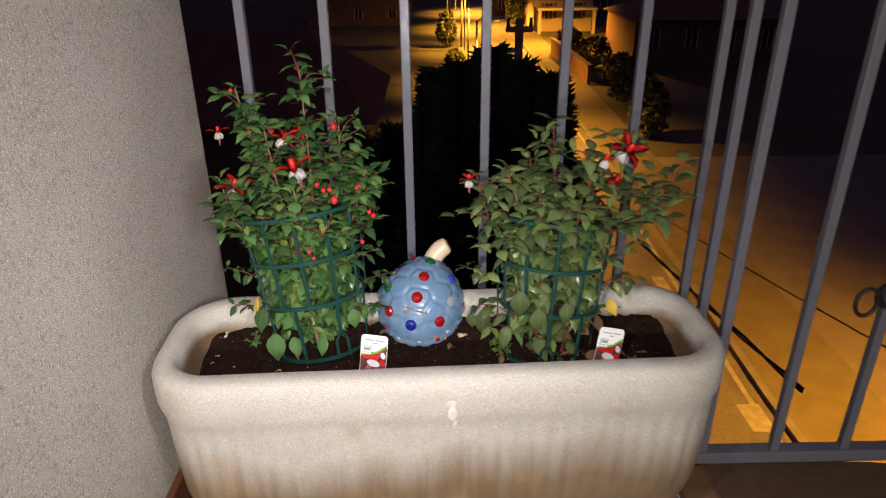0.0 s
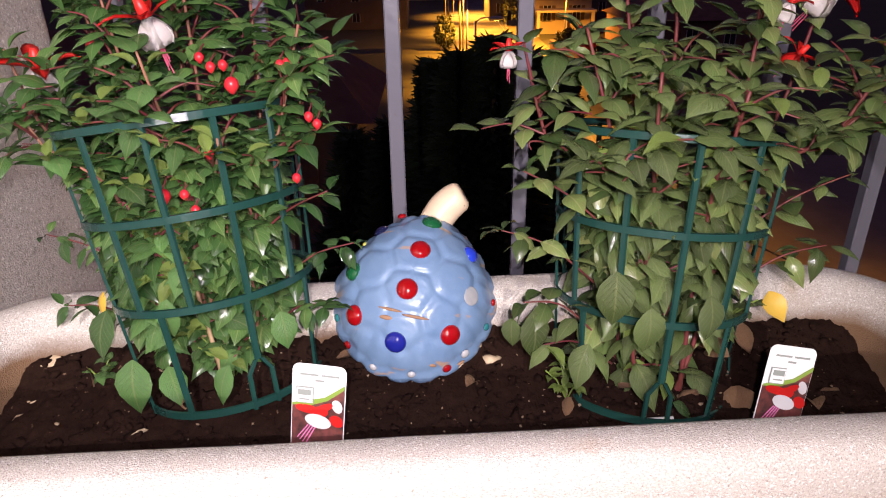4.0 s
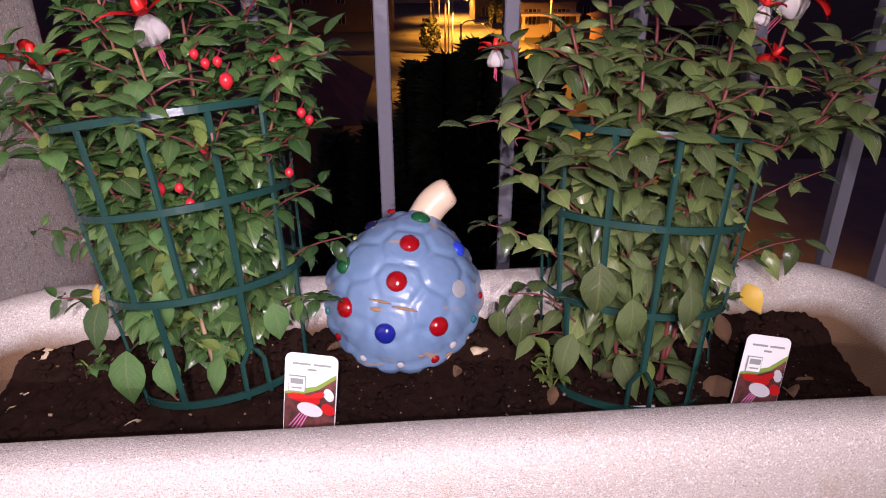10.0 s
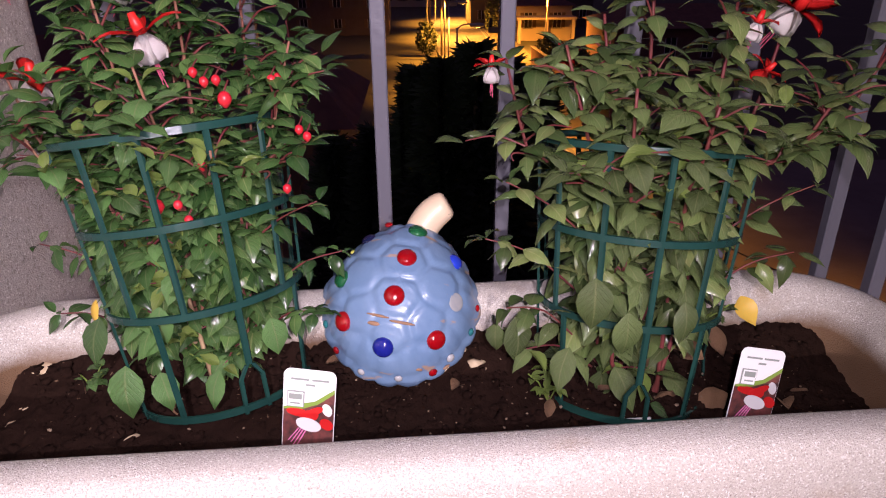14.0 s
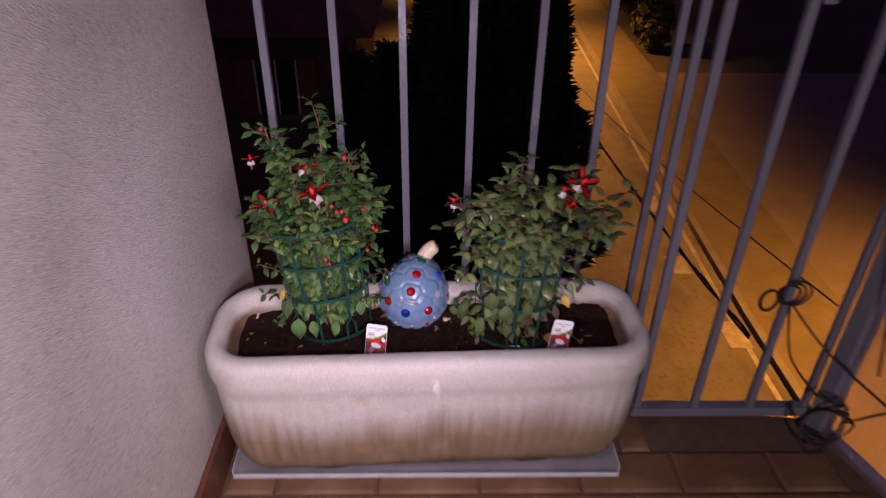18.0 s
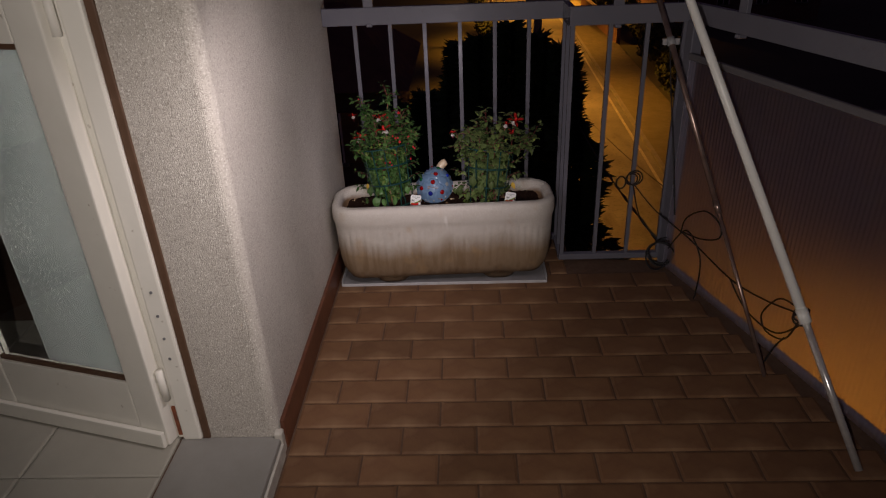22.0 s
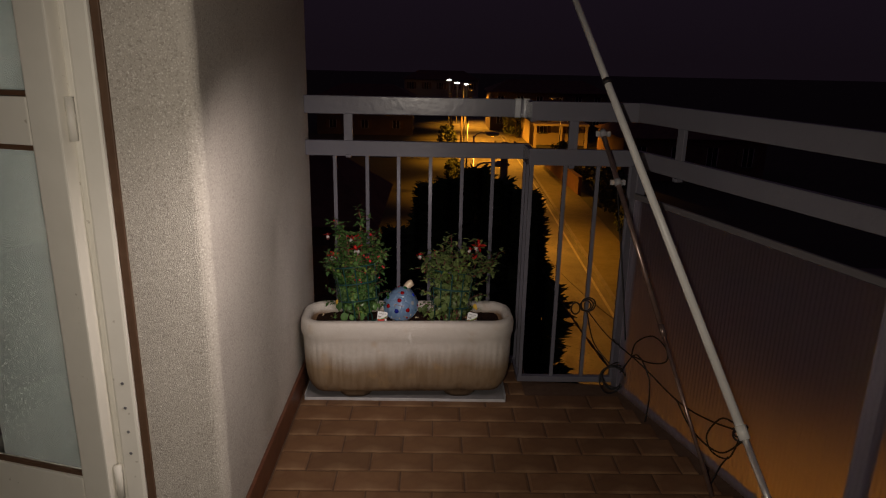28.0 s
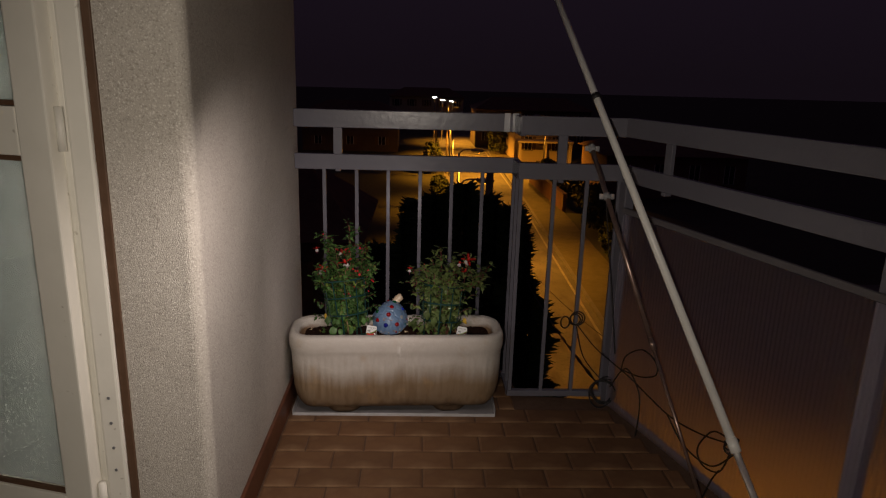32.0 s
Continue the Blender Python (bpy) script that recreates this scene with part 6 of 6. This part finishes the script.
def shrub(at, r, h, seed, n=900, name="shrub", label="leafy shrub beside the street"):
    rg = random.Random(seed)
    t = thing(name, at, label, "shrub", "roadside shrubs")
    vs, fs = [], []
    for k in range(n):
        v = Vector((rg.gauss(0, 1), rg.gauss(0, 1), rg.gauss(0, 1))).normalized() * (0.55 + 0.45 * rg.random() ** 0.5)
        q = 1 + 0.3 * noise.noise(v * 2.3 + Vector((seed, 0, 0)))
        c = Vector((v.x * r * q, v.y * r * q, h * 0.52 + v.z * h * 0.48 * q))
        s = rg.uniform(0.10, 0.22)
        o = Vector((rg.uniform(-1, 1), rg.uniform(-1, 1), rg.uniform(-1, 1))).normalized()
        sd = o.cross(Vector((rg.uniform(-1, 1), rg.uniform(-1, 1), rg.uniform(-1, 1)))).normalized()
        i = len(vs)
        vs += [c - o * s, c + sd * s * 0.6, c + o * s, c - sd * s * 0.6]
        fs.append((i, i + 1, i + 2, i + 3))
    me = bpy.data.meshes.new("crown")
    me.from_pydata([tuple(v) for v in vs], [], fs)
    me.materials.append(M_BUSH)
    ob = new("crown", me)
    ob.parent = t
    ob["kind"] = "stuff"
    part("trunk", rod((0, 0, 0), (0, 0, h * 0.6), 0.07, 0.03, 7), M_TRUNK, t)


for i, (x, y, r, h) in enumerate(((11.2, 33.5, 1.0, 2.9), (12.4, 41, 1.4, 2.6), (13.2, 47, 1.3, 2.2), (13.0, 54, 1.4, 2.4), (10.6, 84, 1.8, 4.4), (12.2, 60, 1.2, 2.4), (1.6, 66, 1.0, 3.2), (1.9, 52, 0.7, 1.9), (-1.4, 22, 1.0, 1.7))):
    shrub((x, y, GROUND), r, h, 60 + i)


def house(at, w, d, h, label, wall, roof_h=1.6, floors=2, cols=3, lit=False, porch=False, turn=0):
    b = thing("house", at, label, "house", "houses along the street", turn=turn)
    sw = 0.25
    part("wall", boxed(-w / 2, w / 2, 0, d, 0, h), wall, b)
    bm = bmesh.new()
    for x0 in (0,):
        v = [bm.verts.new(p) for p in ((-w / 2 - 0.4, -0.5, h + 0.005), (w / 2 + 0.4, -0.5, h + 0.005), (w / 2 + 0.4, d + 0.5, h + 0.005), (-w / 2 - 0.4, d + 0.5, h + 0.005), (-w / 2 + d * 0.3, d / 2, h + roof_h), (w / 2 - d * 0.3, d / 2, h + roof_h))]
        for f in ((0, 1, 5, 4), (1, 2, 5), (2, 3, 4, 5), (3, 0, 4), (3, 2, 1, 0)):
            bm.faces.new([v[i] for i in f])
    part("roof", bm, M_ROOF, b)
    fh = h / floors
    for f in range(floors):
        for c in range(cols):
            x = -w / 2 + (c + 0.5) * w / cols
            win = new("window")
            win.parent = b
            win.location = (x, 0, f * fh + fh * 0.38)
            part("pane", boxed(-0.45, 0.45, -0.03, -0.01, 0, fh * 0.42), M_DARKGLASS, win)
            part("sill", boxed(-0.55, 0.55, -0.12, -0.001, -0.09, -0.01), M_KERB, win)
            for s in (-1, 1):
                part("shutter", boxed(*sorted((s * 0.47, s * 0.88)), -0.06, -0.012, 0, fh * 0.42), M_SHUTTER, win)
            bm = bmesh.new()
            for q in ((-0.47, -0.42), (0.42, 0.47), (-0.02, 0.02)):
                box(bm, q[0], q[1], -0.05, -0.031, 0, fh * 0.42)
            part("frame", bm, M_WHITEPAINT, win)
    if porch:
        part("porch_roof", boxed(-w / 2, w / 2, -2.6, -0.05, 2.45, 2.68), wall, b)
        for c in range(3):
            x = -w / 2 + 0.3 + c * (w - 0.6) / 2
            part("column", boxed(x - 0.16, x + 0.16, -2.5, -2.2, 0, 2.45), wall, b)
    return b


house((14.6, 77.0, GROUND), 6.4, 8, 3.7, "ochre house with a deep porch in orange light", M_OCHRE, 1.3, 1, 2, porch=True)
house((16, 92, GROUND), 16, 9, 5.2, "long dark house at the end of the street", M_DARKWALL, 1.6, 2, 6)
house((-6.7, 14.2, GROUND), 10.6, 4.5, 5.9, "dark house beside the conifers", M_DARKWALL, 1.6, 2, 3)
house((-8.5, 84, GROUND), 12, 9, 4.6, "dark house across the forecourt", M_DARKWALL, 1.5, 2, 3)
house((22, 54, GROUND), 12, 9, 3.6, "low dark house behind a brick wall", M_REDWALL, 1.5, 1, 4)
house((1.5, 128, GROUND), 14, 9, 5.5, "house closing the far end of the street", M_OCHRE, 1.6, 2, 5)
gw = thing("garden_wall", (11.2, 47.0, GROUND), "low brick garden wall beside the street", "wall", turn=91)
part("wall", boxed(0, 14, 0, 0.25, 0, 1.35), M_REDWALL, gw)
part("coping", boxed(-0.05, 14.05, -0.06, 0.31, 1.355, 1.44), M_REDWALL, gw)

up = thing("utility_pole", (1.72, 12.4, GROUND), "weathered utility pole with a short crossarm", "utility pole", "utility poles")
part("shaft", rod((0, 0, 0), (0, 0, 8.1), 0.12, 0.075, 10), M_POLEWOOD, up, "", True)
part("crossarm", boxed(-0.24, 0.24, -0.05, 0.05, 7.88, 7.97), M_POLEWOOD, up)
for x in (-0.2, 0.2):
    part("insulator", rod((x, 0, 7.97), (x, 0, 8.12), 0.035, 0.025, 8), M_BLACK, up, "", True)
for x, y, h in ((3.0, 66, 7.2), (2.5, 88, 7.0)):
    u2 = thing("utility_pole", (x, y, GROUND), "slim dark pole beside the street", "utility pole", "utility poles")
    part("shaft", rod((0, 0, 0), (0, 0, h), 0.11, 0.07, 9), M_POLEWOOD, u2, "", True)
    part("crossarm", boxed(-0.3, 0.3, -0.05, 0.05, h - 0.35, h - 0.25), M_POLEWOOD, u2)

# the disc's black puts its silhouette against lit ground into the colour
sg_ = thing("round_sign", (2.25, 36.0, GROUND), "round traffic sign on a post, black as in silhouette", "traffic sign")
part("post", rod((0, 0, 0), (0, 0, 3.4), 0.035, seg=8), M_STEELPOLE, sg_, "", True)
part("disc", rod((0, -0.06, 3.2), (0, -0.04, 3.2), 0.38, seg=24), M_BLACK, sg_, "sign disc in flat black for its silhouette")

wires = thing("overhead_cable", (2.0, 12.0, -2.3), "thick twisted black cable slung from pole to house", "cable")
pts = []
for k in range(90):
    t = k / 89
    p = Vector((2.25, 12.2, -2.35)).lerp(Vector((1.30, 1.75, -0.50)), t) - Vector((0, 0, 0.35 * 4 * t * (1 - t) * 0.5))
    pts.append(p - Vector((2.0, 12.0, -2.3)))
for ph in (0.0, math.pi):
    part("strand", sweep(bmesh.new(), [p + Vector((math.cos(i * 0.9 + ph), 0, math.sin(i * 0.9 + ph))) * 0.006 for i, p in enumerate(pts)], 0.0052, 6), M_BLACK, wires, "", True)
part("thin_wire", sweep(bmesh.new(), [p + Vector((0.35 * i / 89, 0.1, 0.06)) for i, p in enumerate(pts)], 0.0035, 5), M_BLACK, wires)

for x, y, z in ((2.4, 99, -2.2), (3.6, 100, -2.6), (5.2, 104, -2.9)):
    fl = thing("far_lamp", (x, y, GROUND), "small white lamp on a far pole", "street lamp", "far lamps")
    part("post", rod((0, 0, 0), (0, 0, z - GROUND), 0.08, seg=8), M_STEELPOLE, fl)
    bm = bmesh.new()
    ball(bm, (0, -0.1, z - GROUND), 0.30, 1.4, 0.5, 0.35, 10, 7)
    part("lens", bm, M_GLOWWHITE, fl, "white glowing lens")

# ---- floor tiles, last ----
TW, TD, JOINT = 0.186, 0.0945, 0.0045


def tile_mesh(w, d, h=0.006):
    bm = bmesh.new()
    c = 0.006
    lo = [(-w / 2, -d / 2), (w / 2, -d / 2), (w / 2, d / 2), (-w / 2, d / 2)]
    r0 = [(x, y, -h) for x, y in lo]
    r1 = [(x, y, -0.0022) for x, y in lo]
    r2 = [(x - math.copysign(c, x), y - math.copysign(c, y), 0.0) for x, y in lo]
    loft(bm, [r0, r1, r2], True, True)
    return link_mesh("tile", bm, M_TILE)


tile_me = {}
rgt = random.Random(11)
row = 0
y = 1.10
while y > -2.3:
    x = -0.203 - (0.093 if row % 2 else 0.0)
    right = min(wing_x(y + TD / 2, -0.010), 9) if y < 0.86 else 0.60
    while x < right - 0.02:
        x0, x1 = max(x, -0.203), min(x + TW, right)
        if x1 - x0 > 0.02 and y > -1.25:
            key = round(x1 - x0, 3)
            if key not in tile_me:
                tile_me[key] = tile_mesh(x1 - x0 - JOINT, TD - JOINT)
            shared("tile", tile_me[key], floor, pose((x0 + x1) / 2, y - TD / 2, 0.0004 * rgt.random(), rgt.uniform(-0.12, 0.12), rgt.uniform(-0.12, 0.12), 0))
        x += TW
    y -= TD
    row += 1
rt = bmesh.new()
rt_me = tile_mesh(0.328, 0.328, 0.008)
rt_me.materials[0] = M_ROOMTILE
for i in range(3):
    for j in range(5):
        shared("tile", rt_me, room, pose(-0.625 - 0.33 * i, 0.45 - 0.33 * j - 0.10, 0.052))
rt.free()
